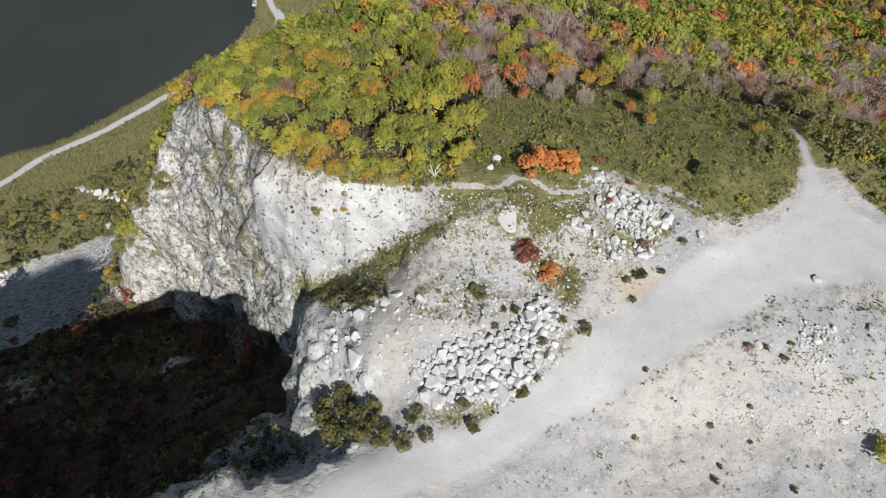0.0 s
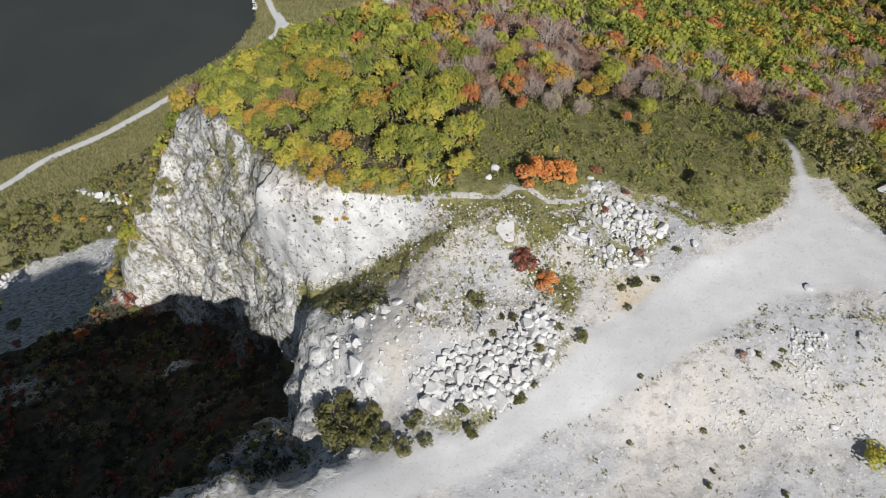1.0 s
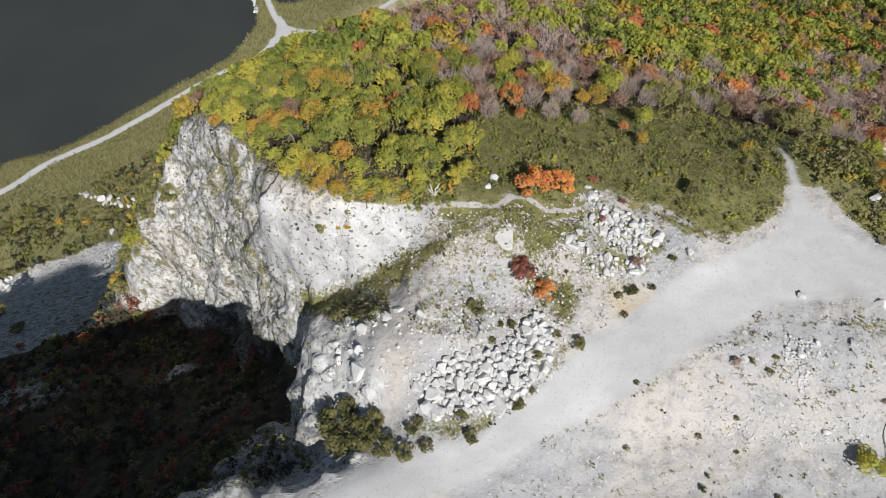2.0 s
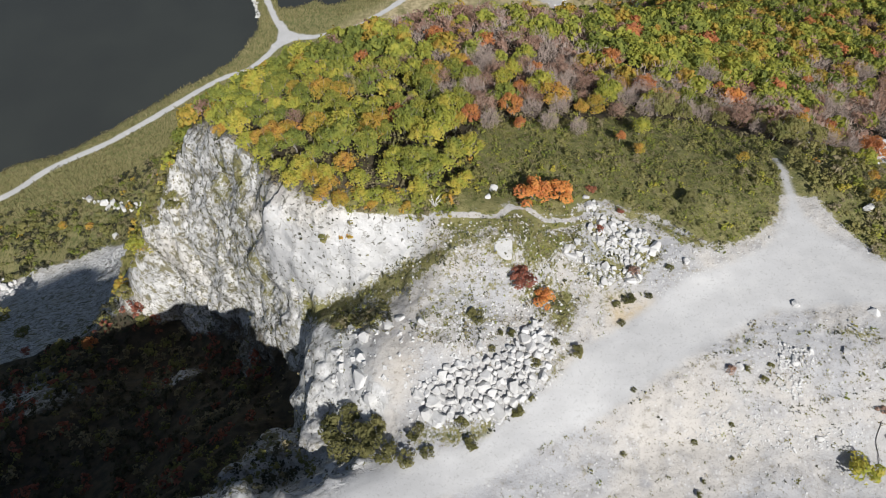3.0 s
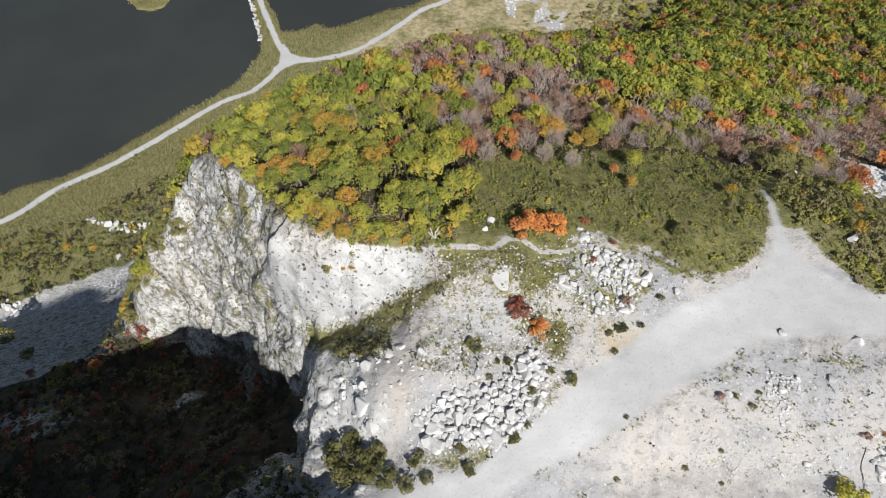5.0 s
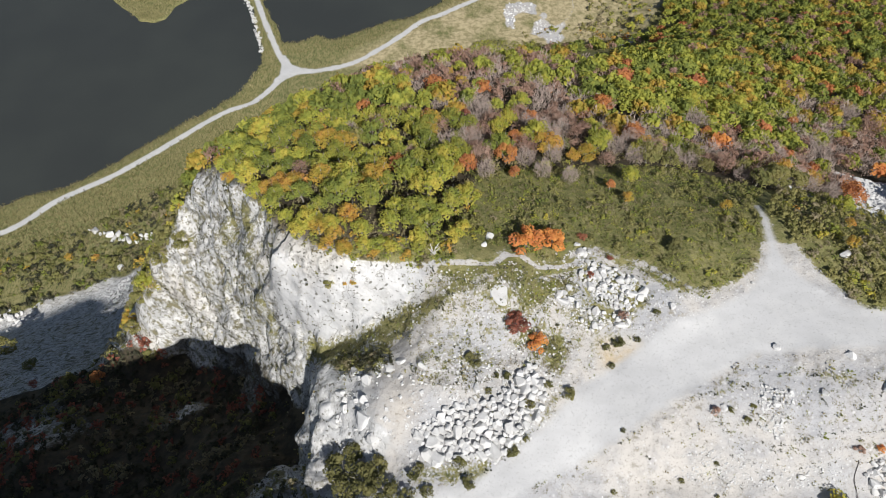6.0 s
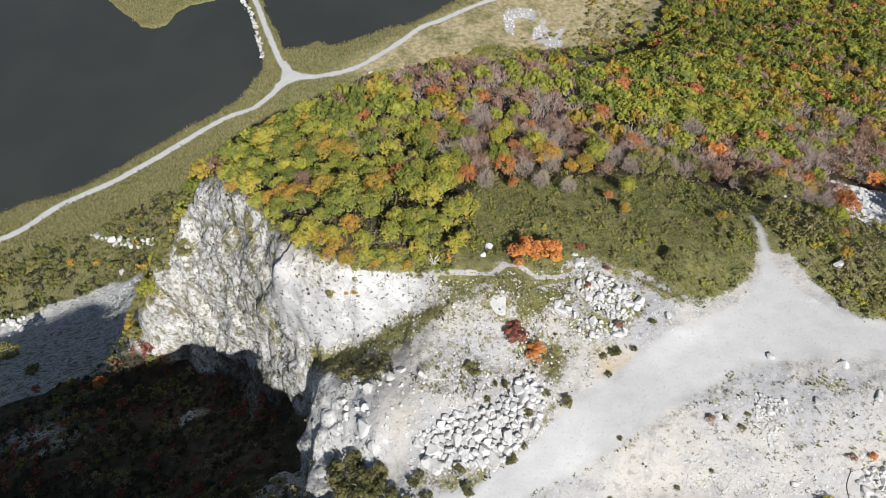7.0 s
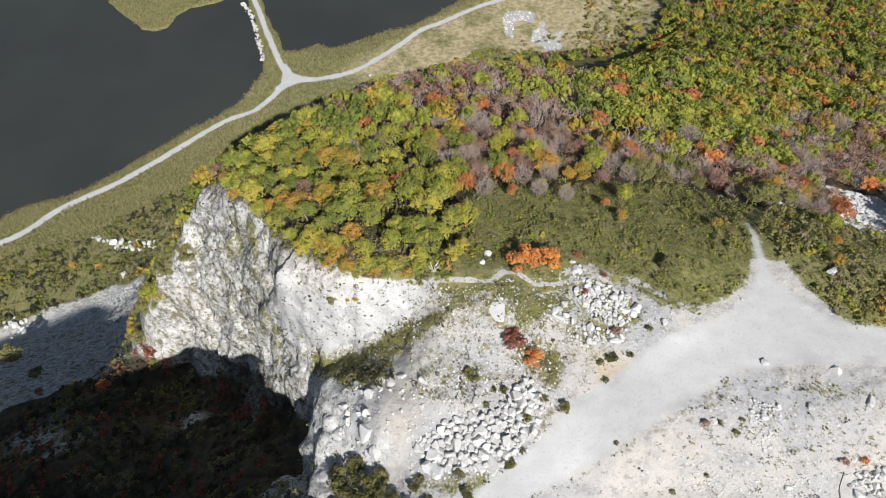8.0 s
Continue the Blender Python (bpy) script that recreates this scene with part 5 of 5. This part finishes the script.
# ---- growth and stones that nobody could count ----
def strewn(name, label, category, pieces, xs, ys, sizes, slots, materials, sink=0.0, places=None, turns=True):
    """Small pieces set on the ground in one mesh. pieces: (points, faces) models of unit size, by slot."""
    rng = np.random.default_rng(len(xs) + len(name))
    if places is None:
        places = np.stack([xs, ys, land(xs, ys)[0]], -1)
    pts, faces, index, base = [], [], [], 0
    for p0, size, slot in zip(places, sizes, slots):
        p, f = pieces[slot][int(rng.integers(len(pieces[slot])))]
        a = rng.uniform(0, 6.28)
        c, s = math.cos(a) * size, math.sin(a) * size
        pts.append(np.stack([p[:, 0] * c - p[:, 1] * s + p0[0], p[:, 0] * s + p[:, 1] * c + p0[1], p[:, 2] * size + p0[2] - sink * size], -1))
        faces.append(f + base)
        index.append(np.full(len(f), slot))
        base += len(p)
    data = quick_mesh(name, np.vstack(pts), np.vstack(faces))
    for m in materials:
        data.materials.append(m)
    data.polygons.foreach_set("material_index", np.concatenate(index).astype(np.int32))
    return tagged(new(name, data), label, category, kind="stuff")


def within(outline, spacing, rng, margin=0.0, share=1.0):
    xs, ys = [p[0] for p in outline], [p[1] for p in outline]
    return scatter((min(xs) - 2, max(xs) + 2, min(ys) - 2, max(ys) + 2), spacing, lambda x, y: (area_distance(x, y, outline) > margin) & (rng.uniform(size=x.shape) < share), rng)


def tuft_model(seed, count, spread=0.55, size=0.55):
    rng = np.random.default_rng(seed)
    c = rng.normal(size=(count, 3)) * (spread * 0.6, spread * 0.6, 0.16) + (0, 0, 0.3)
    n = rng.normal(size=(count, 3)) * 0.6 + (0.1, -0.3, 0.7)
    return cards(c, n, size * rng.uniform(0.6, 1.3, count), rng)


def bush_model(seed, count):
    rng = np.random.default_rng(seed)
    return crown_cards(rng, 1.0, 0.0, 1.35, 9, count, 0.36)


def blade_model(seed, count=5):
    """Upright reeds."""
    rng = np.random.default_rng(seed)
    foot = rng.normal(size=(count, 3)) * (0.35, 0.35, 0)
    lean = rng.normal(size=(count, 3)) * (0.16, 0.16, 0) + (0, 0, 1)
    side = np.cross(lean, rng.normal(size=(count, 3)))
    side *= 0.13 / np.linalg.norm(side, axis=1)[:, None]
    tip = foot + lean * rng.uniform(0.7, 1.2, count)[:, None]
    pts = np.stack([foot - side, foot + side, tip + side * 0.5, tip - side * 0.5], 1)
    return pts.reshape(-1, 3), np.arange(4 * count).reshape(-1, 4)


def pebble_model(seed):
    """A small angular stone: a squashed, jittered box with its top drawn in."""
    rng = np.random.default_rng(seed)
    p = np.array([(x, y, z) for z in (-0.4, 0.4) for x, y in ((-0.5, -0.5), (0.5, -0.5), (0.5, 0.5), (-0.5, 0.5))])
    p = p * np.where(p[:, 2:] > 0, 0.72, 1.0) * (1, 1, 0.7) + rng.uniform(-0.17, 0.17, (8, 3))
    f = np.array([(4, 5, 6, 7), (0, 1, 5, 4), (1, 2, 6, 5), (2, 3, 7, 6), (3, 0, 4, 7), (3, 2, 1, 0)])
    return p, f


GROWTH = ["olive", "green", "brown", "lime", "gold", "wine", "dark"]
GROWTH_MATERIALS = [LEAVES["straw" if k == "brown" else k] for k in GROWTH]
BUSHES = [[bush_model(900 + 10 * s + k, 62) for k in range(4)] for s in range(len(GROWTH))]
TUFTS = [[tuft_model(600 + 10 * s + k, 9, 0.5, 0.36) for k in range(5)] for s in range(len(GROWTH))]
SMALL = [[tuft_model(700 + 10 * s + k, 3, 0.4, 0.6) for k in range(5)] for s in range(len(GROWTH))]
grow = np.random.default_rng(21)


def choose(n, shares):
    keys = [GROWTH.index(k) for k in shares]
    w = np.array(list(shares.values()), float)
    return grow.choice(keys, n, p=w / w.sum())


def thicket(name, label, outline, spacing, low, high, shares, share=1.0, margin=0.0):
    x, y = within(outline, spacing, grow, margin, share)
    clump = fractal(x, y, 0 * x, 7, 2, 88)
    keep = clump > -0.75
    x, y, clump = x[keep], y[keep], clump[keep]
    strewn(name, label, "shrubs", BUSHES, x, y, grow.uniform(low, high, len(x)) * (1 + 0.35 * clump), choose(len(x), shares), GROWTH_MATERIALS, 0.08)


MEADOW_BACK = [(4, 69.5), (13, 69.6), (16.6, 67.4), (21, 67.6), (24.4, 71.2), (28, 71.4), (36.4, 68.6), (40, 65.8), (44.1, 63.4), (48.9, 63.2), (52.1, 64.8), (55.8, 68), (59.3, 74.5), (60, 82), (68, 92), (56, 100), (30, 97), (6, 93), (2, 78)]
PIT_GROWTH = [(-34, 47), (-40, 62), (-54, 79), (-68, 90), (-84, 96), (-104, 104), (-128, 98), (-142, 92), (-150, 60), (-120, 20), (-70, 24), (-48, 35)]
x, y = within(MEADOW_BACK, 0.72, grow, 0.0, 0.9)
strewn("hilltop_grass", "coarse olive-green grass and weeds of the hilltop meadow", "grass", TUFTS, x, y, grow.uniform(0.5, 1.15, len(x)) * (1 + 0.3 * fractal(x, y, 0 * x, 5, 2, 90)), choose(len(x), dict(olive=12, green=4, brown=3, lime=2)), GROWTH_MATERIALS, 0.12)
thicket("hilltop_scrub", "low olive-green scrub over the hilltop meadow", MEADOW_BACK, 2.6, 0.5, 1.1, dict(olive=9, green=3, brown=2, lime=1), 0.8)
thicket("east_scrub", "dense knee-high scrub with a few golden bushes", EAST_SCRUB, 2.0, 0.8, 1.6, dict(olive=10, green=1, brown=4, lime=1, gold=0.5), 0.95)
x, y = within(EAST_SCRUB, 1.0, grow, 0.0, 0.9)
strewn("east_weeds", "coarse weeds between the bushes of the east slope", "grass", TUFTS, x, y, grow.uniform(0.5, 1.2, len(x)), choose(len(x), dict(olive=10, green=2, brown=3)), GROWTH_MATERIALS, 0.12)
thicket("wood_edge_scrub", "scrub and saplings along the edge of the wood", [(-64, 116), (-53, 107.5), (-42, 93), (-36.5, 85), (-28, 71.5), (-20, 67.5), (-8, 67.6), (3, 68), (8, 74), (6, 82), (-8, 72), (-27, 75), (-40, 94), (-54, 110)], 1.3, 0.6, 1.2, dict(olive=5, green=4, lime=2, brown=2, gold=1), 0.8)
x, y = within([(-60, 114), (-43, 95), (-29, 74), (-20, 70), (-2, 73), (6, 82), (8, 92), (32, 98), (60, 102), (90, 100), (96, 116), (40, 124), (0, 122), (-40, 120)], 1.6, grow, 0.0, 0.9)
# the dark share stands in for shade in the gaps between crowns
strewn("undergrowth", "undergrowth of saplings and weeds beneath the trees", "shrubs", [[bush_model(1900 + 10 * s + k, 26) for k in range(3)] for s in range(len(GROWTH))], x, y, grow.uniform(0.7, 1.3, len(x)), choose(len(x), dict(olive=6, green=5, brown=3, lime=1, dark=4)), GROWTH_MATERIALS, 0.1)
# scrub of the pit; mostly dark leaf tones, which deepen its shade by colour
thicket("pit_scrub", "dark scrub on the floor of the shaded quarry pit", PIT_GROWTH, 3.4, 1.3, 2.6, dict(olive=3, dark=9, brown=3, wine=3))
thicket("west_scrub", "olive and golden scrub on the flat below the cliff", [(-330, 150), (-240, 192), (-205, 202), (-176, 214), (-150, 236), (-128, 244), (-112, 215), (-132, 190), (-152, 182), (-200, 160), (-260, 135)], 2.7, 1.0, 2.7, dict(olive=11, dark=7, green=2, brown=2, gold=0.3), 0.9)
thicket("flank_scrub", "bushes and small trees down the hill's flank", WEST_FLANK, 2.6, 1.4, 3.0, dict(olive=9, lime=3, green=3, gold=0.6, brown=2), 0.9)
thicket("near_rib_scrub", "scattered bushes on the rock rib above the pit", NEAR_RIB, 1.4, 0.5, 1.3, dict(olive=5, dark=7, brown=2), 0.75)
thicket("rib_scrub", "dry bushes clinging to the ribs of the cliff", NOTCH_TURF, 1.2, 0.3, 0.7, dict(olive=4, brown=5), 0.7)
thicket("ledge_scrub", "dry scrub along the shaded ledge of the cliff", [(-24, 58), (-18, 57), (-9, 52.5), (-7, 50.5), (-11, 49), (-18, 52), (-23, 55)], 0.9, 0.45, 1.05, dict(olive=4, dark=5, brown=3), 0.9)
thicket("crest_scrub", "yellowing scrub overhanging the crest of the cliff", CREST, 0.95, 0.8, 1.6, dict(olive=4, green=2, lime=3, gold=2, brown=2), 0.9)
thicket("moss_scrub", "olive growth down the cleft of the cliff", MOSS, 1.3, 0.3, 0.8, dict(olive=5, brown=3, dark=2), 0.7)
thicket("north_scrub", "scrub down the north side of the hill", [(-106, 222), (-82, 262), (-55, 290), (-20, 308), (-20, 262), (-45, 200), (-48, 150), (-60, 126), (-85, 150)], 3.1, 1.6, 3.4, dict(olive=7, green=5, lime=4, brown=3, gold=1), 0.9)
thicket("back_brush", "grey-green brush along the back of the wood", [(10, 338), (24, 322), (62, 330), (112, 344), (116, 352), (84, 350), (56, 352)], 2.6, 1.4, 2.8, dict(olive=6, green=3, brown=4, gold=0.6), 0.9)
thicket("sedge", "blue-green sedge at the wood's back edge", [(10, 340), (21, 355), (58, 357), (62, 344), (42, 338), (15, 336)], 2.0, 1.0, 1.8, dict(green=5, olive=4, dark=1))
thicket("tan_brush", "tan dry brush beside the dump", [(84, 372), (116, 374), (114, 362), (100, 348), (84, 350)], 3.0, 0.8, 1.6, dict(brown=6, olive=3, gold=0.5), 0.8)
thicket("pillar_scrub", "light olive bushes along the edge of the rock pillar", [(-90, 106), (-84, 103), (-78, 105), (-73, 110), (-66, 114), (-58, 118), (-58, 127), (-72, 124), (-82, 116)], 1.7, 1.0, 2.5, dict(olive=7, lime=3, brown=2, gold=0.6), 0.9)
thicket("far_brush", "brush at the foot of the far slope", [(30, 352), (62, 362), (84, 362), (112, 352), (160, 380), (140, 420), (100, 405), (92, 372), (50, 366)], 4.0, 1.2, 3.0, dict(olive=5, green=3, gold=1, brown=2), 0.7)

# tufts on stony ground, thicker on banks and verges
SLOPE = [(20, 27.5), (36, 41), (43, 45.5), (52, 50), (66, 51), (82, 51), (82, 20), (44, 18), (8, 18), (6, 24)]
VERGE = [(-4, 47), (6, 56), (16, 60), (28, 61), (36, 62), (52, 66), (42, 60), (36, 57), (27, 48), (22, 45), (12, 36), (4, 31), (-12, 28), (-12, 31), (0, 33), (12, 39)]
LOWER_EDGE = [(13, 30.5), (25.5, 36.5), (35.6, 42.5), (43, 46.8), (52, 51), (53, 49), (44, 44.5), (36, 40), (26, 34), (14, 28.5)]
BROW_EDGE = [(-22, 52), (-12, 51), (-2, 51), (6, 47), (2, 44), (-5, 47), (-14, 48), (-21, 49)]
tx, ty, ts = [], [], []
for outline, spacing, share, low, high in (
    (SLOPE, 1.3, 0.42, 0.16, 0.46), (LOWER_EDGE, 0.9, 0.55, 0.2, 0.5), (VERGE, 1.0, 0.45, 0.18, 0.5), (PATCHY_TURF, 0.75, 0.5, 0.25, 0.55), (BANK_GRASS, 0.55, 0.75, 0.3, 0.6), (LOWER_GRASS, 0.6, 0.6, 0.25, 0.6), (UPPER_VERGE, 0.6, 0.55, 0.25, 0.6), (SCREE_GRASS, 0.75, 0.5, 0.2, 0.55), (LEDGE_TURF, 0.8, 0.6, 0.22, 0.55), (PILE_TURF, 0.8, 0.6, 0.2, 0.5), (BANK_TURF, 0.7, 0.5, 0.25, 0.6), ([(40, 40), (58, 46), (72, 46), (74, 34), (60, 34), (46, 38)], 1.0, 0.5, 0.18, 0.5), ([(-8, 66), (10, 66), (10, 63.5), (2, 60), (-6, 63)], 0.7, 0.6, 0.25, 0.5), (MOTTLED, 0.85, 0.55, 0.2, 0.6), (BROW_EDGE, 0.9, 0.5, 0.25, 0.6)
):
    x, y = within(outline, spacing, grow, 0.1, share)
    ok = area_distance(x, y, QUARRY_ROAD) < -0.2
    tx.append(x[ok]), ty.append(y[ok]), ts.append(grow.uniform(low, high, int(ok.sum())) * np.where(grow.uniform(size=int(ok.sum())) > 0.93, 1.7, 1.0))
tx, ty, ts = np.concatenate(tx), np.concatenate(ty), np.concatenate(ts)
strewn("grass_tufts", "dry grass tufts and weeds on stony ground", "grass", TUFTS, tx, ty, ts * 1.6, choose(len(tx), dict(olive=9, brown=5, dark=2.5, green=1.5)), GROWTH_MATERIALS, 0.12)

# cushions of growth in the cracks of the cliff
some = grow.choice(len(CRAG_POINTS), 1500, replace=False)
crag = CRAG_POINTS[some] + CRAG_NORMALS[some] * 0.05
strewn("cliff_tufts", "small dark cushions of growth in the cliff's cracks", "grass", SMALL, crag[:, 0], crag[:, 1], grow.uniform(0.45, 1.15, len(crag)) ** 1.5, choose(len(crag), dict(dark=8, olive=4, brown=2)), GROWTH_MATERIALS, 0.1, crag)

# reeds along the water
def reed_places():
    x, y = scatter((-250, 60, 165, 418), 1.75, lambda x, y: np.ones(x.shape, bool), grow)
    shore = np.maximum(np.minimum(area_distance(x, y, LAKE, 60), -area_distance(x, y, ISLET)), area_distance(x, y, POND, 60))
    lanes = np.minimum.reduce([segment_distance(x, y, line)[0] for line in (LAKE_ROAD, LAKE_ROAD_EAST, CAUSEWAY_ROAD)])
    shore = np.where((x > -100) & (shore < -12), -99, shore)
    ok = (shore < 0.2) & (shore > -46) & (lanes > 2.1) & (area_distance(x, y, FORK) < -0.6)
    return x[ok], y[ok]


def reed_material():
    s = Shade("reeds", 0.8, 0.2)
    each = s.node("ShaderNodeNewGeometry").outputs["Random Per Island"]
    field = s.noise(0.06, 3, 0.5)
    return s.done(s.ramp(s.math("ADD", s.math("MULTIPLY", each, 0.5), s.math("MULTIPLY", field, 0.5)), (0.2, (0.120, 0.128, 0.050)), (0.5, (0.215, 0.195, 0.090)), (0.8, (0.330, 0.282, 0.160))))


rx, ry = reed_places()
strewn("reeds", "tall dry reeds along the lake's edge", "reeds", [[blade_model(50 + k) for k in range(6)]], rx, ry, grow.uniform(0.7, 1.5, len(rx)), np.zeros(len(rx), int), [reed_material()], 0.02)

# loose stones
PEBBLES = [[pebble_model(k) for k in range(10)]]
RUBBLE_FALL = [(52.3, 46), (57, 44.9), (57, 41.1), (54.5, 37.6), (50.9, 39.2)]
RUBBLE_BAND = [(36.5, 35.4), (44, 36.3), (56, 34), (64, 35), (64, 32), (53.5, 30.7), (44, 30.5), (37, 32.5)]
HEAP_APRON = [(-5, 47), (2, 51), (12, 52), (19, 48), (18.5, 41), (11, 34.5), (3, 32.5), (-5, 33.5), (-6, 40)]
BROW_RUBBLE = [(-20, 51), (-11, 50), (-4, 50), (-3, 44), (-8, 37), (-14, 39), (-20, 44)]
px, py, ps = [], [], []
for outline, count, low, high in (
    (HEAP_APRON, 700, 0.15, 0.55), (SCREE, 260, 0.15, 0.6), (SCREE_FOOT, 150, 0.15, 0.5), (LOWER_GRASS, 70, 0.15, 0.5), (BANK_GRASS, 60, 0.12, 0.45), (CORNER_HEAP, 160, 0.2, 0.6), (RUBBLE_FALL, 230, 0.12, 0.6), (RUBBLE_BAND, 420, 0.12, 0.42), (SLOPE, 1500, 0.09, 0.26), ([(33, 53), (36, 60), (44, 62), (53, 64), (56, 66), (57, 63), (47, 58.6), (39.5, 56)], 420, 0.08, 0.24), (PATCHY_TURF, 300, 0.12, 0.45), (VERGE, 500, 0.1, 0.4), (BROW_RUBBLE, 90, 0.15, 0.8), (PILE, 260, 0.3, 0.9), (MOTTLED, 260, 0.1, 0.4), (SCREE, 120, 0.4, 0.9), (EAST_SCREE, 1900, 0.35, 1.3), (WEST_SCREE, 1400, 0.25, 0.8), (DUMP, 70, 0.4, 1.6), (DUMP_MID, 60, 0.4, 1.5), (DUMP_EAST, 60, 0.5, 1.6), (LEDGE_TURF, 40, 0.15, 0.4), ([(76, 99), (80, 99), (79, 92), (75, 90)], 60, 0.5, 1.2)
):
    xs, ys = [p[0] for p in outline], [p[1] for p in outline]
    x, y = grow.uniform(min(xs), max(xs), count * 3), grow.uniform(min(ys), max(ys), count * 3)
    ok = (area_distance(x, y, outline) > 0) & (area_distance(x, y, QUARRY_ROAD) < 0.1)
    x, y = x[ok][:count], y[ok][:count]
    px.append(x), py.append(y), ps.append(low + (high - low) * grow.uniform(size=len(x)) ** 2.2)
along = grow.uniform(0, 1, 170)
edge = np.array([(-135, 406), (-127, 393), (-119.5, 371), (-112.5, 347)])
at = along * 3
k = np.minimum(at.astype(int), 2)
rip = edge[k] + (edge[k + 1] - edge[k]) * (at - k)[:, None] + grow.normal(size=(170, 2)) * 0.7
px.append(rip[:, 0]), py.append(rip[:, 1]), ps.append(grow.uniform(0.5, 1.6, 170))
px, py, ps = np.concatenate(px), np.concatenate(py), np.concatenate(ps)
strewn("loose_stones", "loose pale limestone rubble of all sizes", "stones", PEBBLES, px, py, ps, np.zeros(len(px), int), [STONE], -0.15, np.stack([px, py, np.maximum(land(px, py)[0], -0.6)], -1))


# ---- small things by the lake and on the slope ----
def bar(bm, centre, size, turn=0.0):
    """A box with softened edges, added to a bmesh."""
    made = bmesh.ops.create_cube(bm, size=1.0)["verts"]
    bmesh.ops.scale(bm, vec=size, verts=made)
    bmesh.ops.rotate(bm, cent=(0, 0, 0), matrix=Matrix.Rotation(turn, 3, "Z"), verts=made)
    bmesh.ops.translate(bm, vec=centre, verts=made)
    edges = list({e for v in made for e in v.link_edges})
    bmesh.ops.bevel(bm, geom=edges, offset=min(size) * 0.15, segments=1, affect="EDGES")


def solid(name, material, *bars):
    bm = bmesh.new()
    for b in bars:
        bar(bm, *b)
    data = bpy.data.meshes.new(name)
    bm.to_mesh(data)
    bm.free()
    data.materials.append(material)
    return data


def plain(name, colour, rough=0.7):
    s = Shade(name, rough, 0.3)
    grain = s.noise(6.0, 4, 0.6)
    return s.done(s.mix(s.curve(grain, 0.3, 0.75), colour, tuple(0.78 * c for c in colour)))


def notice_board(x, y, turn):
    """A notice board on two posts under a small pitched roof."""
    wood, panel_paint, shingle = plain("weathered_wood", (0.30, 0.25, 0.19)), plain("pale_panel", (0.62, 0.61, 0.58)), plain("grey_boards", (0.42, 0.40, 0.37))
    board = tagged(new("notice_board"), "pale notice board on two wooden posts beside the lane", "notice board")
    for side in (-0.95, 0.95):
        part("post", solid("post", wood, ((side, 0, 1.05), (0.14, 0.14, 2.5))), board, "weathered wooden post")
    part("panel", solid("panel", panel_paint, ((0, -0.02, 1.45), (1.75, 0.08, 1.2))), board, "pale printed panel")
    bm = bmesh.new()
    ridge = [bm.verts.new(p) for p in ((-1.25, -0.55, 2.25), (1.25, -0.55, 2.25), (1.25, 0, 2.62), (-1.25, 0, 2.62), (1.25, 0.55, 2.25), (-1.25, 0.55, 2.25), (-1.25, 0, 2.50), (1.25, 0, 2.50))]
    for q in ((0, 1, 2, 3), (3, 2, 4, 5), (1, 0, 6, 7), (5, 4, 7, 6)):
        bm.faces.new([ridge[k] for k in q])
    for q in ((0, 3, 6), (3, 5, 6), (1, 7, 2), (2, 7, 4)):
        bm.faces.new([ridge[k] for k in q])
    data = bpy.data.meshes.new("roof")
    bm.to_mesh(data)
    bm.free()
    data.materials.append(shingle)
    part("roof", data, board, "small pitched roof of grey boards")
    board.matrix_basis = pose(x, y, ground_at(x, y) - 0.1, 0, 0, turn)


notice_board(-44, 330.5, 30)
place_boulder(-70.5, 311, 2.6, "single boulders", "rounded white boulder beside the lakeside thicket")
# bushes added to stand for the dark tip of the hill's shadow
thicket("lakeside_thicket", "dark thicket at the foot of the hill", [(-78, 308), (-72, 313), (-62, 316), (-58, 311), (-68, 306)], 2.0, 1.2, 2.2, dict(olive=3, green=3, brown=2))


def hose(points, radius=0.07):
    """A black pipe that lies in loose bends over the stones."""
    curve = bpy.data.curves.new("hose", "CURVE")
    curve.dimensions, curve.bevel_depth, curve.bevel_resolution, curve.resolution_u = "3D", radius, 2, 6
    spline = curve.splines.new("NURBS")
    spline.points.add(len(points) - 1)
    for p, (x, y) in zip(spline.points, points):
        p.co = (x, y, ground_at(x, y) + 0.12, 1)
    spline.use_endpoint_u, spline.order_u = True, 4
    curve.materials.append(plain("black_rubber", (0.09, 0.08, 0.075), 0.55))
    return tagged(new("hose", curve), "thin black hose lying in bends on gravel", "hose")


hose([(66.3, 34.6), (66.2, 33.9), (65.7, 33.0), (65.6, 31.9), (65.9, 30.7), (65.9, 29.5), (65.5, 28.6)], 0.05)
